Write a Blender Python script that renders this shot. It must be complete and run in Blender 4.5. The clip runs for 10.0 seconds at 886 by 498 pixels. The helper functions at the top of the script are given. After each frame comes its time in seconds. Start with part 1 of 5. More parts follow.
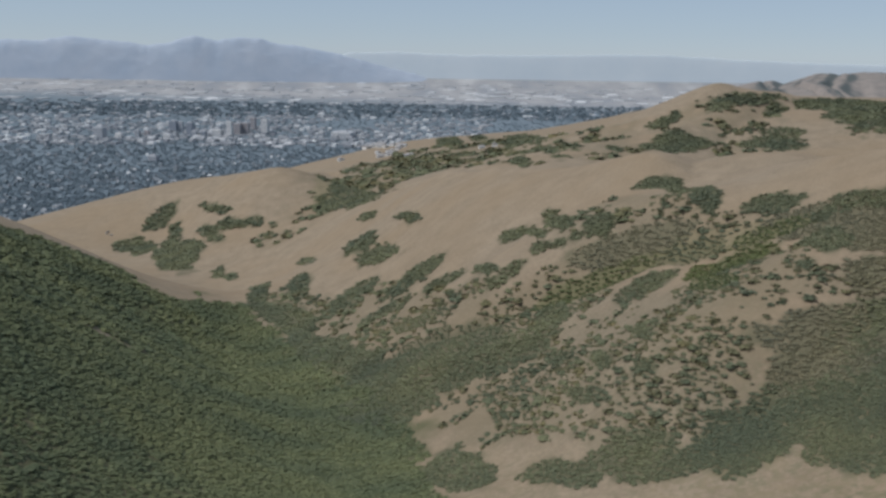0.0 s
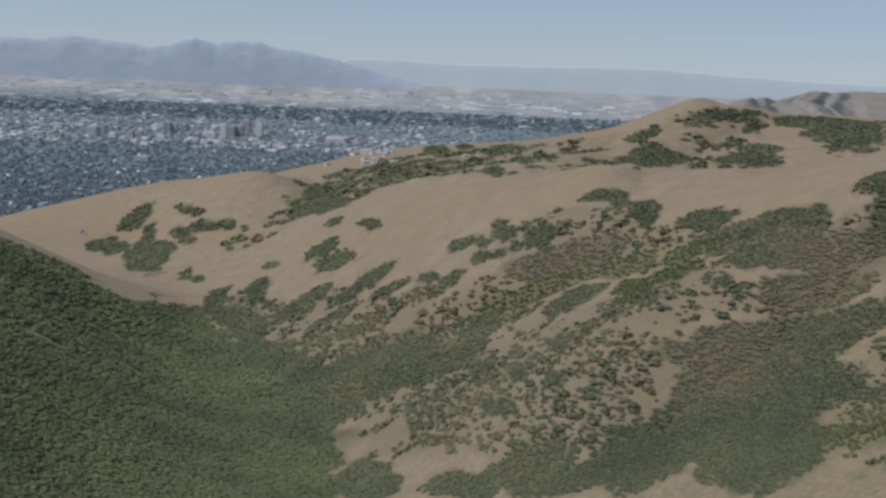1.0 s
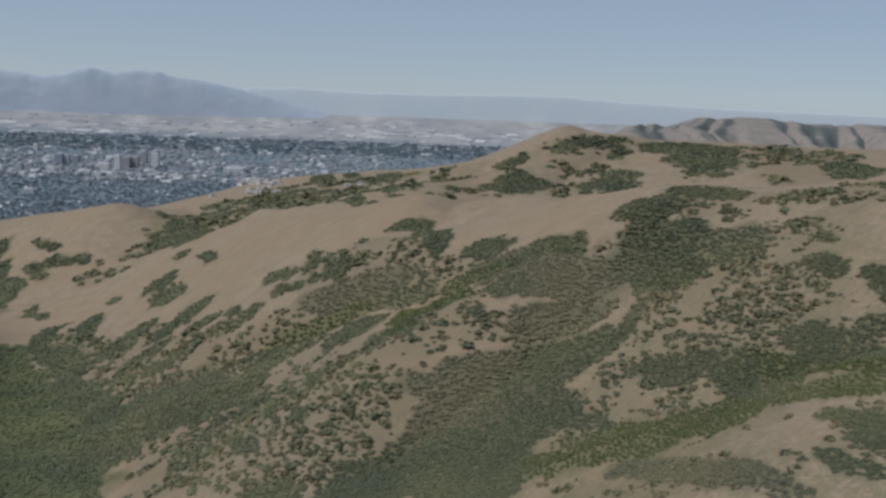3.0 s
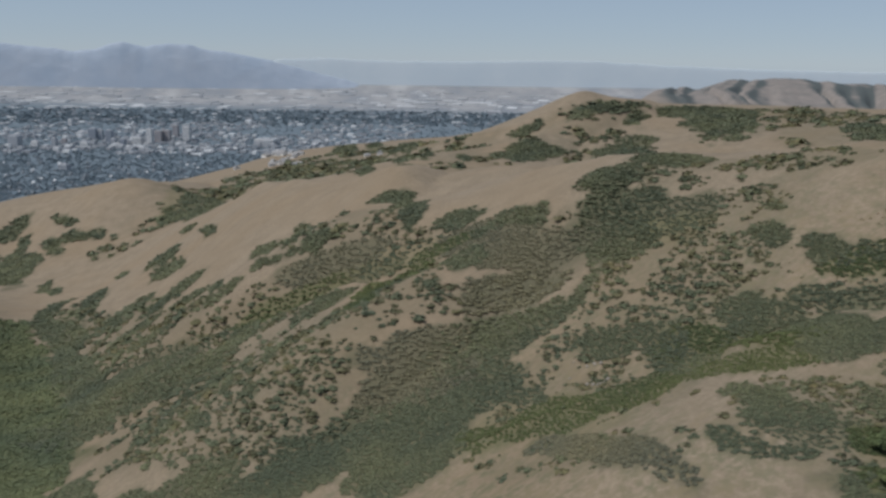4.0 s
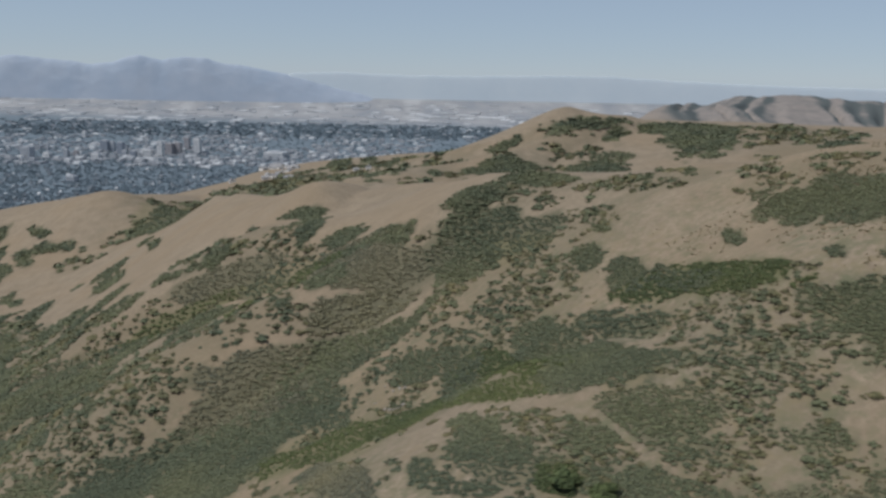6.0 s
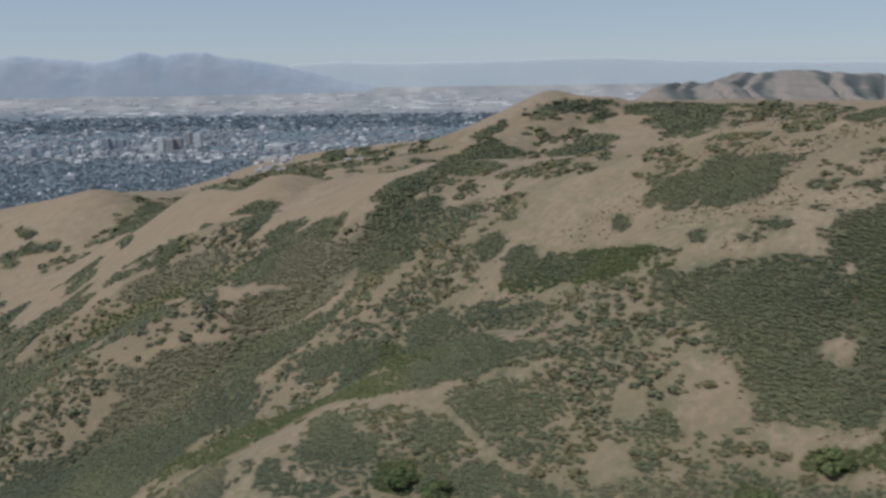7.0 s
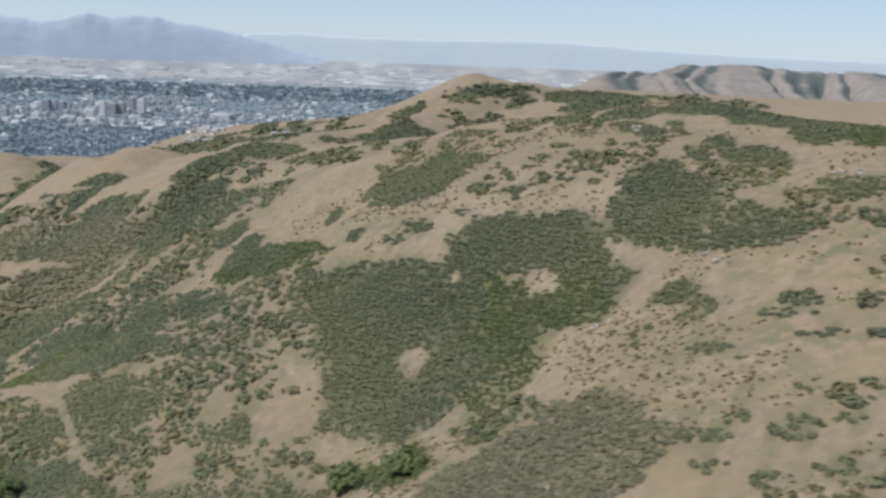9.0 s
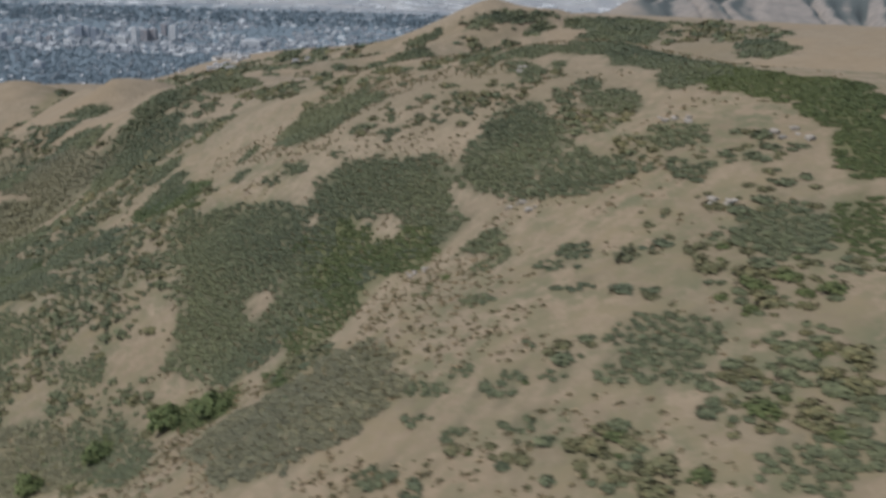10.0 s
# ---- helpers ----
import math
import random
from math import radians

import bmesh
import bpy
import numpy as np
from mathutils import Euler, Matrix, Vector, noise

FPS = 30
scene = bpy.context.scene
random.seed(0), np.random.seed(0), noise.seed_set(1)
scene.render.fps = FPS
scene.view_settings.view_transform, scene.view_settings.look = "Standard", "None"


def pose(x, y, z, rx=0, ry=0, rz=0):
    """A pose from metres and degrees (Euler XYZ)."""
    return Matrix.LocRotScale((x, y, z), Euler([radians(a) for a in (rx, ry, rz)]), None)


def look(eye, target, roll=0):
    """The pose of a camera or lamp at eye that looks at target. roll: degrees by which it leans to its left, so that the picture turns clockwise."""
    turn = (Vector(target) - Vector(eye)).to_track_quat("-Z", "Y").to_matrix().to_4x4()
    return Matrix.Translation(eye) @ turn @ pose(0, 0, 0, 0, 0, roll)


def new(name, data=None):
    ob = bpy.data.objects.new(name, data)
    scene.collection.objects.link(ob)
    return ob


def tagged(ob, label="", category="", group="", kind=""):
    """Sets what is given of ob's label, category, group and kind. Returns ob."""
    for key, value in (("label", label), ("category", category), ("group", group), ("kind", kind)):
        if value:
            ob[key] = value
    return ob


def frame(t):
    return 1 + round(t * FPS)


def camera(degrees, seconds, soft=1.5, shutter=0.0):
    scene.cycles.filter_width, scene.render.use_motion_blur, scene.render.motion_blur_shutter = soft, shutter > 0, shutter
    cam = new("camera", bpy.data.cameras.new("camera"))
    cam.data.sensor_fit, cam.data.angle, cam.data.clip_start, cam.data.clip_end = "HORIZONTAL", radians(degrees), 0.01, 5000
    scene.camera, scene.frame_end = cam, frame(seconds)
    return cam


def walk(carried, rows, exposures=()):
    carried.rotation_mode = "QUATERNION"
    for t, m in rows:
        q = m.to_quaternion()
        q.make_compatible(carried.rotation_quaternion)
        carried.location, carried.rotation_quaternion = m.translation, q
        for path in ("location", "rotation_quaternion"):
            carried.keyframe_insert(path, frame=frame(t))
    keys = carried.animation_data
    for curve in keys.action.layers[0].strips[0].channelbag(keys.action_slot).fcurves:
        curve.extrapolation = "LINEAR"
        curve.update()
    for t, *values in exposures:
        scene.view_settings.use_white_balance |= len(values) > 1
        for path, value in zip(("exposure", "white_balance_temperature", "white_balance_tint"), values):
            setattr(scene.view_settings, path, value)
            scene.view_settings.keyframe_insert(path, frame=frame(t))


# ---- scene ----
cam = camera(50.0, 10.0, soft=2.8, shutter=0.4)
PATH = [
    (0, look((0.58, -4.35, -1.85), (4.24, 93.52, -22.05), 0.91)),
    (0.5, look((13.11, -3.66, -1.80), (17.14, 94.38, -21.10), 2.48)),
    (1, look((25.63, -3.12, -1.57), (29.44, 94.92, -20.92), 2.41)),
    (1.5, look((38.10, -2.92, -1.08), (42.39, 95.32, -19.26), 3.03)),
    (2, look((50.59, -3.18, -0.33), (59.24, 94.84, -18.13), 3.22)),
    (2.5, look((63.13, -3.70, 0.56), (75.40, 94.07, -16.46), 3.16)),
    (2.7, look((68.15, -3.87, 0.91), (81.30, 93.95, -15.18), 2.52)),
    (3.8, look((96.26, -3.54, 2.90), (105.14, 94.46, -14.93), 0.78)),
    (4, look((101.32, -3.33, 3.08), (109.73, 94.37, -16.51), 0.87)),
    (4.5, look((113.92, -2.74, 3.42), (122.65, 95.06, -15.54), 1.87)),
    (5, look((126.46, -2.27, 3.74), (134.25, 95.57, -15.41), 0.97)),
    (5.5, look((139.03, -2.06, 4.13), (144.89, 96.20, -13.51), 0.96)),
    (5.7, look((144.09, -1.99, 4.31), (150.19, 96.19, -13.71), 1.24)),
    (6.8, look((172.28, -1.33, 5.62), (177.47, 96.81, -12.85), -0.26)),
    (7, look((177.24, -0.99, 5.72), (182.10, 96.95, -13.85), -0.76)),
    (7.5, look((189.62, -0.08, 5.88), (194.86, 97.66, -14.59), 0.17)),
    (8, look((201.80, 0.49, 6.35), (208.06, 97.06, -18.84), 1.90)),
    (8.5, look((213.88, 0.38, 7.24), (223.45, 96.18, -19.78), 3.21)),
    (9, look((225.81, -0.09, 8.28), (235.19, 97.06, -13.46), 2.20)),
    (9.5, look((237.78, -0.57, 9.81), (244.79, 96.58, -12.84), 1.23)),
    (10, look((250.18, -1.70, 11.46), (255.66, 93.77, -17.80), 1.93)),
]
EXPOSURES = [(0, 0.25, 6500, 10), (2.5, 0.1, 6500, 10), (4.0, 0.12, 6500, 10), (4.5, 0.15, 6500, 10), (5.0, 0.1, 6500, 10), (5.5, 0.15, 6500, 10), (7.5, 0.25, 6500, 10), (8.0, 0.38, 6500, 10), (8.5, 0.55, 6500, 10), (9.0, 0.68, 6500, 10), (9.5, 0.4, 6500, 10), (10, 0.33, 6500, 10)]
walk(cam, PATH, EXPOSURES)

# ---- world and sun ----
SUN_ELEV, SUN_ROT = radians(55), radians(250)
world = bpy.data.worlds.new("world")
scene.world = world
world.use_nodes = True
wt = world.node_tree
sky = wt.nodes.new("ShaderNodeTexSky")
sky.sky_type = "NISHITA"
sky.sun_disc = False
sky.sun_elevation, sky.sun_rotation = SUN_ELEV, SUN_ROT
sky.altitude, sky.air_density, sky.dust_density, sky.ozone_density = 1700, 0.8, 0.3, 2.0
wt.nodes["Background"].inputs["Strength"].default_value = 0.095
# summer haze: a paler, greyer sky
pale = wt.nodes.new("ShaderNodeHueSaturation")
pale.inputs["Saturation"].default_value = 0.8
wt.links.new(sky.outputs["Color"], pale.inputs["Color"])
haze = wt.nodes.new("ShaderNodeMix")
haze.data_type = "RGBA"
haze.inputs[0].default_value = 0.72
haze.inputs[7].default_value = (2.48, 3.22, 4.2, 1)
wt.links.new(pale.outputs["Color"], haze.inputs[6])
wt.links.new(haze.outputs[2], wt.nodes["Background"].inputs["Color"])
sun = new("sun", bpy.data.lights.new("sun", "SUN"))
sun.data.energy, sun.data.angle, sun.data.color = 2.42, radians(0.6), (1.0, 0.972, 0.945)
sun_dir = Vector((math.sin(SUN_ROT) * math.cos(SUN_ELEV), math.cos(SUN_ROT) * math.cos(SUN_ELEV), math.sin(SUN_ELEV)))
sun.matrix_world = look(sun_dir * 500, (0, 0, 0))

# ---- landforms: crest, flank and gully lines of the hills (x, y, z) ----
UNDER_PATH = [(0, -250, -108.7), (300, -200, -40.7), (300, -20, -19.3), (-120, 0, -43.4), (0, 0, -110.4), (100, 0, -87.7), (60, 120, -108.2), (130, 120, -71.6)]
CANYON = [(60, 215, -106), (54, 232, -104.3), (27, 252, -118.9), (46, 261, -106.1), (60, 274, -93.6), (15, 292, -126.2), (38, 292, -111.3), (31, 320, -117.8), (57, 346, -98.7), (50, 356, -98.9), (61, 365, -88.9), (28, 376, -106.1), (1, 391, -122.9), (40, 411, -93.9), (51, 420, -86.4), (27, 440, -106), (13, 478, -111.3), (7, 502, -114), (58, 576, -76.3), (8, 593, -106.6), (-19, 594, -127.9), (-10, 669, -115), (28, 690, -89), (-20, 795, -122), (32, 817, -112)]
CANYON_SIDE = [(-150, 150, -42.5), (-60, 227, -110.4), (-78, 254, -106.8), (-33, 273, -130.4), (-300, 300, 11.6), (-100, 311, -107.9), (-25, 313, -138.6), (-46, 321, -136.2), (-125, 364, -109.6), (-86, 371, -134.2), (-30, 387, -145.5), (-21, 455, -138.6), (-40, 457, -150.3), (-396, 475, -36), (-61, 481, -158.9), (-122, 499, -146), (-161, 501, -124.5), (-87, 532, -158), (-282, 608, -106), (-232, 615, -124), (-36, 623, -133), (-111, 687, -174), (-135, 715, -184), (-491, 722, -141), (-358, 750, -163), (-154, 782, -184), (-26, 808, -126)]
TAN_HILL = [(-244, 884, -194), (-80, 916, -141), (-396, 969, -202), (-367, 978, -200), (-242, 981, -186), (-140, 992, -121), (-245, 1013, -175), (-345, 1045, -188), (-218, 1054, -146), (-73, 1054, -145), (-1517, 1140, -309), (-325, 1140, -170), (-168, 1159, -150), (2, 1167, -144), (-81, 1320, -161), (-288, 1363, -186)]
GRASS_RIDGE_A = [(141, 345, -52.8), (78, 350, -85.3), (205, 352, -36.9), (181, 362, -38.4), (95, 365, -73.8), (122, 376, -55.6), (158, 380, -46.1), (89, 384, -69.1), (110, 390, -57.5), (122, 402, -57), (155, 402, -49.5), (69, 404, -74.8), (141, 415, -53.6), (215, 415, -50.9), (70, 419, -75.6), (262, 425, -59.9)]
GRASS_RIDGE_B = [(185, 441, -44), (78, 449, -75.7), (123, 452, -44.9), (269, 456, -64.3), (180, 480, -49.4), (105, 500, -57.9), (204, 522, -53.2), (140, 530, -64.4), (316, 532, -83.5), (592, 532, -61.3), (87, 548, -68.7), (120, 590, -81), (62, 609, -75), (412, 618, -99), (108, 646, -87), (316, 665, -103), (478, 760, -95)]
SPUR = [(74, 244, -89.8), (126, 246, -72.5), (115, 247, -75.3), (68, 253, -90), (106, 259, -72.2), (141, 260, -62.1), (88, 263, -77.2), (73, 266, -84.7), (114, 271, -65), (107, 275, -67.5), (128, 275, -59.1), (149, 279, -52.6), (122, 288, -60.2), (98, 292, -74.5), (126, 301, -60.6), (146, 308, -50.4), (114, 310, -68.4)]
RIDGE_HEAD = [(152, 242, -64.5), (240, 242, -18.7), (210, 246, -28.2), (238, 249, -17.9), (180, 266, -39.2), (203, 266, -28.6), (164, 270, -48.3), (177, 285, -31.6), (210, 287, -25.2), (191, 292, -25.4), (158, 297, -44.2), (360, 320, -44.1), (290, 330, -37.4), (174, 342, -37.2)]
NEAR_SPUR = [(180, 20, -60.5), (189, 122, -47.7), (176, 123, -51.3), (157, 127, -54.3), (180, 130, -47.8), (190, 130, -44), (165, 132, -50.6), (180, 133, -46.6), (167, 137, -49.8), (143, 141, -61.7), (189, 142, -40.6), (178, 143, -45.7), (141, 156, -65.9), (169, 176, -55.3), (192, 190, -43.2), (169, 194, -57.4), (153, 196, -67.6), (174, 202, -53.7), (164, 203, -60.3), (133, 207, -80.9), (188, 208, -44.2), (174, 210, -53.2), (81, 220, -96), (136, 220, -78), (155, 220, -65), (100, 221, -90.6), (99, 230, -87.6), (133, 233, -76.7), (169, 235, -54.1), (121, 236, -78.4)]
NEAR_HILL_A = [(280, 107, -6.5), (217, 111, -40.2), (233, 113, -31.4), (271, 113, -10.1), (210, 114, -42), (248, 114, -22.2), (280, 115, -6.1), (300, 118, -1.6), (200, 126, -40.7), (211, 127, -34.8), (277, 128, -5.4), (254, 131, -13.6), (263, 131, -10), (208, 132, -33.3), (269, 132, -7.4), (211, 133, -31.2), (274, 136, -4.9), (234, 137, -19.6), (242, 137, -16.7), (249, 137, -13.9), (197, 139, -37.4), (245, 145, -14.2), (330, 145, -4), (226, 147, -21.7)]
NEAR_HILL_B = [(305, 150, -3.6), (400, 150, -12.5), (265, 155, -6), (294, 155, -2.2), (246, 160, -12.8), (288, 160, -1.2), (280, 165, -1.8), (273, 169, -3), (231, 174, -21.2), (266, 174, -5.5), (222, 183, -26.8), (230, 186, -22.1), (250, 186, -11.6), (257, 190, -8.5), (218, 191, -28.2), (239, 197, -15.6), (219, 202, -27.9), (238, 205, -16.3), (195, 208, -39.3), (247, 212, -11.5), (212, 220, -27.9), (300, 220, -17.3), (230, 222, -19.8), (205, 225, -31.7), (216, 233, -25.4)]
LAST_SLOPE = [(250, 0, -31.5), (450, 0, -23.7), (266, 57, -17.6), (320, 60, -6.8), (255, 61, -21.2), (259, 63, -19.2), (253, 67, -21.6), (259, 70, -18.6), (250, 72, -22.8), (264, 75, -16.1), (258, 77, -18.7), (268, 80, -14), (227, 82, -36.7), (267, 85, -14.6), (262, 89, -17.4), (232, 92, -35.9), (243, 96, -29.2), (253, 98, -23.3), (226, 100, -39.8), (259, 100, -20), (280, 100, -7.1)]
HIND_HILLS = [(364, 808, -101), (620, 855, -59), (190, 860, -92), (158, 890, -91), (196, 891, -90), (104, 913, -99), (265, 918, -86), (173, 946, -90), (471, 970, -62), (392, 974, -71), (449, 981, -64), (382, 988, -67), (496, 997, -58), (454, 1022, -56), (401, 1030, -56), (349, 1048, -51), (293, 1077, -66), (305, 1090, -58), (364, 1090, -38), (471, 1097, -49), (366, 1107, -33), (265, 1120, -75), (389, 1121, -39), (445, 1137, -47), (371, 1138, -38), (535, 1188, -48), (193, 1235, -110), (763, 1235, -56), (250, 1330, -105), (2093, 1425, -57)]
FAR_RIDGE = [(316, 1520, -114), (1048, 1520, -86), (-209, 1545, -211), (146, 1636, -143), (-93, 1805, -187), (-310, 1852, -270), (858, 1900, -114), (1190, 2042, -142), (430, 2090, -152), (-206, 2185, -249), (786, 2193, -74), (668, 2375, -119), (2188, 2375, -48), (1212, 2407, -89), (1141, 2524, -48), (3, 2565, -261), (953, 2612, -90), (1618, 2612, -52), (1291, 2732, -46), (573, 2755, -181), (-168, 2992, -328)]
VALLEY_EDGE = [(-852, 1425, -338), (-529, 1568, -313), (-662, 2090, -328), (-1897, 2185, -361), (-377, 2422, -327), (1238, 3230, -190), (240, 3325, -328), (1713, 4085, -328), (858, 4180, -328)]
LINES = UNDER_PATH + CANYON + CANYON_SIDE + TAN_HILL + GRASS_RIDGE_A + GRASS_RIDGE_B + SPUR + RIDGE_HEAD + NEAR_SPUR + NEAR_HILL_A + NEAR_HILL_B + LAST_SLOPE + HIND_HILLS + FAR_RIDGE + VALLEY_EDGE
VALLEY = -305.0


def spline(lines, stiff=1.0):
    """A smooth surface through the landform lines (thin plate with a linear lean)."""
    p = np.array(lines, float)
    q = p[:, :2] / 100
    r = np.linalg.norm(q[:, None] - q[None], axis=2)
    n = len(p)
    k = np.zeros((n + 3, n + 3))
    k[:n, :n] = r * r * np.log(r + 1e-9)
    soft = 0.002 * (1 + np.clip(p[:, 1] / 300, 0, 6))
    k[np.arange(n), np.arange(n)] += stiff * soft
    k[:n, n], k[n, :n] = 1, 1
    k[:n, n + 1:], k[n + 1:, :n] = q, q.T
    w = np.linalg.solve(k, np.r_[p[:, 2], 0, 0, 0])

    def height(x, y):
        x, y = np.asarray(x, float) / 100, np.asarray(y, float) / 100
        h = w[n] + w[n + 1] * x + w[n + 2] * y
        for (a, b), c in zip(q, w):
            d = (x - a) ** 2 + (y - b) ** 2 + 1e-12
            h = h + 0.5 * c * d * np.log(d)
        return h
    return height


def value_noise(x, y, seed=0):
    """Smooth noise between -1 and 1 on a unit lattice."""
    xi, yi = np.floor(x).astype(np.int64), np.floor(y).astype(np.int64)
    fx, fy = x - xi, y - yi
    fx, fy = fx * fx * (3 - 2 * fx), fy * fy * (3 - 2 * fy)

    def corner(i, j):
        h = (i * 374761393 + j * 668265263 + seed * 974634777) & 0xFFFFFFFF
        h = ((h ^ (h >> 13)) * 1274126177) & 0xFFFFFFFF
        return ((h ^ (h >> 16)) & 0xFFFF) / 32767.5 - 1
    a = corner(xi, yi) * (1 - fx) + corner(xi + 1, yi) * fx
    b = corner(xi, yi + 1) * (1 - fx) + corner(xi + 1, yi + 1) * fx
    return a * (1 - fy) + b * fy


def fbm(x, y, size, octaves=4, seed=0):
    out, amp = 0, 1.0
    for o in range(octaves):
        out = out + amp * value_noise(x / size + 17 * o, y / size - 9 * o, seed + o)
        size, amp = size * 0.5, amp * 0.5
    return out / 1.9


# sharper crests (up) and gullies (down) along the slopes: (height, width, x, y, x, y, ...)
CREASES = [(3, 10, 130, 303, 109, 315, 98, 342, 72, 329, 47, 338, 30, 341, 5, 356), (-6, 12, 126, 302, 111, 322, 96, 351, 71, 355, 48, 365, 26, 371, -5, 395), (3, 12, 187, 323, 172, 360, 158, 398, 140, 422, 121, 444, 100, 520, 58, 606, 20, 720, -30, 850), (-5, 16, 184, 281, 169, 275, 158, 265, 144, 259, 128, 248, 110, 239, 93, 229), (3, 8, 121, 199, 135, 194, 146, 186, 158, 187, 168, 181, 175, 166, 181, 155)]
CREASES += [(-5, 9, 201, 160, 196, 171, 186, 175, 178, 177, 169, 183, 159, 189), (-3, 9, 228, 136, 219, 134, 207, 140, 198, 157, 184, 153), (2, 7, 266, 100, 263, 98, 256, 95, 252, 90, 248, 82), (8, 30, 355, 1094, 307, 1071, 262, 1069, 209, 1085, 157, 1178), (-9, 25, 379, 1077, 324, 1043, 267, 1011, 220, 1017), (7, 25, 440, 1116, 359, 1054, 303, 1010, 263, 972), (-9, 25, 449, 1070, 401, 1042, 329, 977, 134, 435), (-13, 28, 110, 680, 30, 860, -60, 1010, -62, 1150, -120, 1400)]


def creased(x, y):
    out = 0
    for up, width, *line in CREASES:
        p = np.array(line, float).reshape(-1, 2)
        d = np.full(np.shape(x), 1e9)
        for (a, b), (c, e) in zip(p[:-1], p[1:]):
            s = np.clip(((x - a) * (c - a) + (y - b) * (e - b)) / ((c - a) ** 2 + (e - b) ** 2), 0, 1)
            d = np.minimum(d, np.hypot(x - a - s * (c - a), y - b - s * (e - b)))
        out = out + up * np.exp(-d / width)
    return out


hill_height = spline(LINES)
FLAT, REACH = 2600.0, 2150.0


def smooth(a, b, v):
    s = np.clip((v - a) / (b - a), 0, 1)
    return s * s * (3 - 2 * s)


def furrows(x, y):
    """Gullies down the far ridge: 1 in their beds, 0 on the ribs between."""
    u = x * 0.94 - y * 0.34 + 50 * fbm(x, y, 260, 3, 11)
    v = (y * 0.94 + x * 0.34) / 1300.0
    rib = 0.75 * np.abs(value_noise(u / 82.0, v, 21)) + 0.5 * np.abs(value_noise(u / 37.0, v * 2, 23))
    return 1 - np.clip(1.5 * rib, 0, 1)


def ground_height(x, y):
    x, y = np.asarray(x, float), np.asarray(y, float)
    h = hill_height(np.clip(x, -2200, 2400), np.clip(y, -260, 4600))
    h = h + creased(x, y)
    rough = smooth(150, 900, y)
    h = h + (0.5 + 2.2 * rough) * fbm(x, y, 60 + 60 * rough, 4, 3)
    # furrowed flanks of the far ridge
    far = smooth(1700, 2300, y) * smooth(500, 900, x)
    h = h + far * (14 + 34 * smooth(-52, -88, h)) * (0.5 - furrows(x, y))
    h = h + (VALLEY - 40 - h) * smooth(3600, 4300, y)
    d = (h - VALLEY) / 14
    h = VALLEY + 14 * np.where(d > 30, d, np.log1p(np.exp(np.clip(d, -40, 30))))
    return h


def lay(x, y):
    """Beyond FLAT the valley is drawn together towards the end of sight, keeping each place's direction."""
    x, y = np.asarray(x, float), np.asarray(y, float)
    k = np.where(y > FLAT, (FLAT + REACH * (1 - np.exp(-(np.maximum(y, FLAT) - FLAT) / REACH))) / np.maximum(y, 1), 1.0)
    return 125 + (x - 125) * k, y * k, k


# ---- helpers for meshes and materials ----
def mesh_of(name, verts, faces, material=None, smooth_shade=False):
    me = bpy.data.meshes.new(name)
    verts = np.asarray(verts, np.float32)
    faces = np.asarray(faces, np.int32)
    n, k = faces.shape
    me.vertices.add(len(verts))
    me.vertices.foreach_set("co", verts.ravel())
    me.loops.add(n * k)
    me.loops.foreach_set("vertex_index", faces.ravel())
    me.polygons.add(n)
    me.polygons.foreach_set("loop_start", np.arange(0, n * k, k, dtype=np.int32))
    me.polygons.foreach_set("loop_total", np.full(n, k, np.int32))
    me.polygons.foreach_set("use_smooth", np.full(n, smooth_shade))
    me.update(calc_edges=True)
    if material:
        me.materials.append(material)
    return me


def material(name, rough=0.9, spec=0.2):
    m = bpy.data.materials.new(name)
    m.use_nodes = True
    b = m.node_tree.nodes["Principled BSDF"]
    b.inputs["Roughness"].default_value = rough
    b.inputs["Specular IOR Level"].default_value = spec
    return m, m.node_tree, b


def node(t, kind, **values):
    n = t.nodes.new(kind)
    for k, v in values.items():
        n.inputs[k].default_value = v
    return n


def ramp(t, source, stops):
    r = t.nodes.new("ShaderNodeValToRGB")
    while len(r.color_ramp.elements) < len(stops):
        r.color_ramp.elements.new(0.5)
    for e, (p, c) in zip(r.color_ramp.elements, stops):
        e.position, e.color = p, (*c, 1)
    t.links.new(source, r.inputs["Fac"])
    return r.outputs["Color"]


def blend(t, fac, a, b):
    m = t.nodes.new("ShaderNodeMix")
    m.data_type = "RGBA"
    for socket, v in ((m.inputs[0], fac), (m.inputs[6], a), (m.inputs[7], b)):
        if isinstance(v, (int, float)):
            socket.default_value = v
        elif isinstance(v, tuple):
            socket.default_value = (*v, 1)
        else:
            t.links.new(v, socket)
    return m.outputs[2]


def noise_at(t, scale, detail=4, rough=0.55, coords=None):
    n = node(t, "ShaderNodeTexNoise", Scale=scale, Detail=detail, Roughness=rough)
    if coords is None:
        g = t.nodes.new("ShaderNodeNewGeometry")
        coords = g.outputs["Position"]
    t.links.new(coords, n.inputs["Vector"])
    return n.outputs["Fac"]


def bump(t, b, height, strength, distance):
    n = node(t, "ShaderNodeBump", Strength=strength, Distance=distance)
    t.links.new(height, n.inputs["Height"])
    t.links.new(n.outputs["Normal"], b.inputs["Normal"])


def attribute(t, name):
    a = t.nodes.new("ShaderNodeAttribute")
    a.attribute_name = name
    return a.outputs["Fac"]


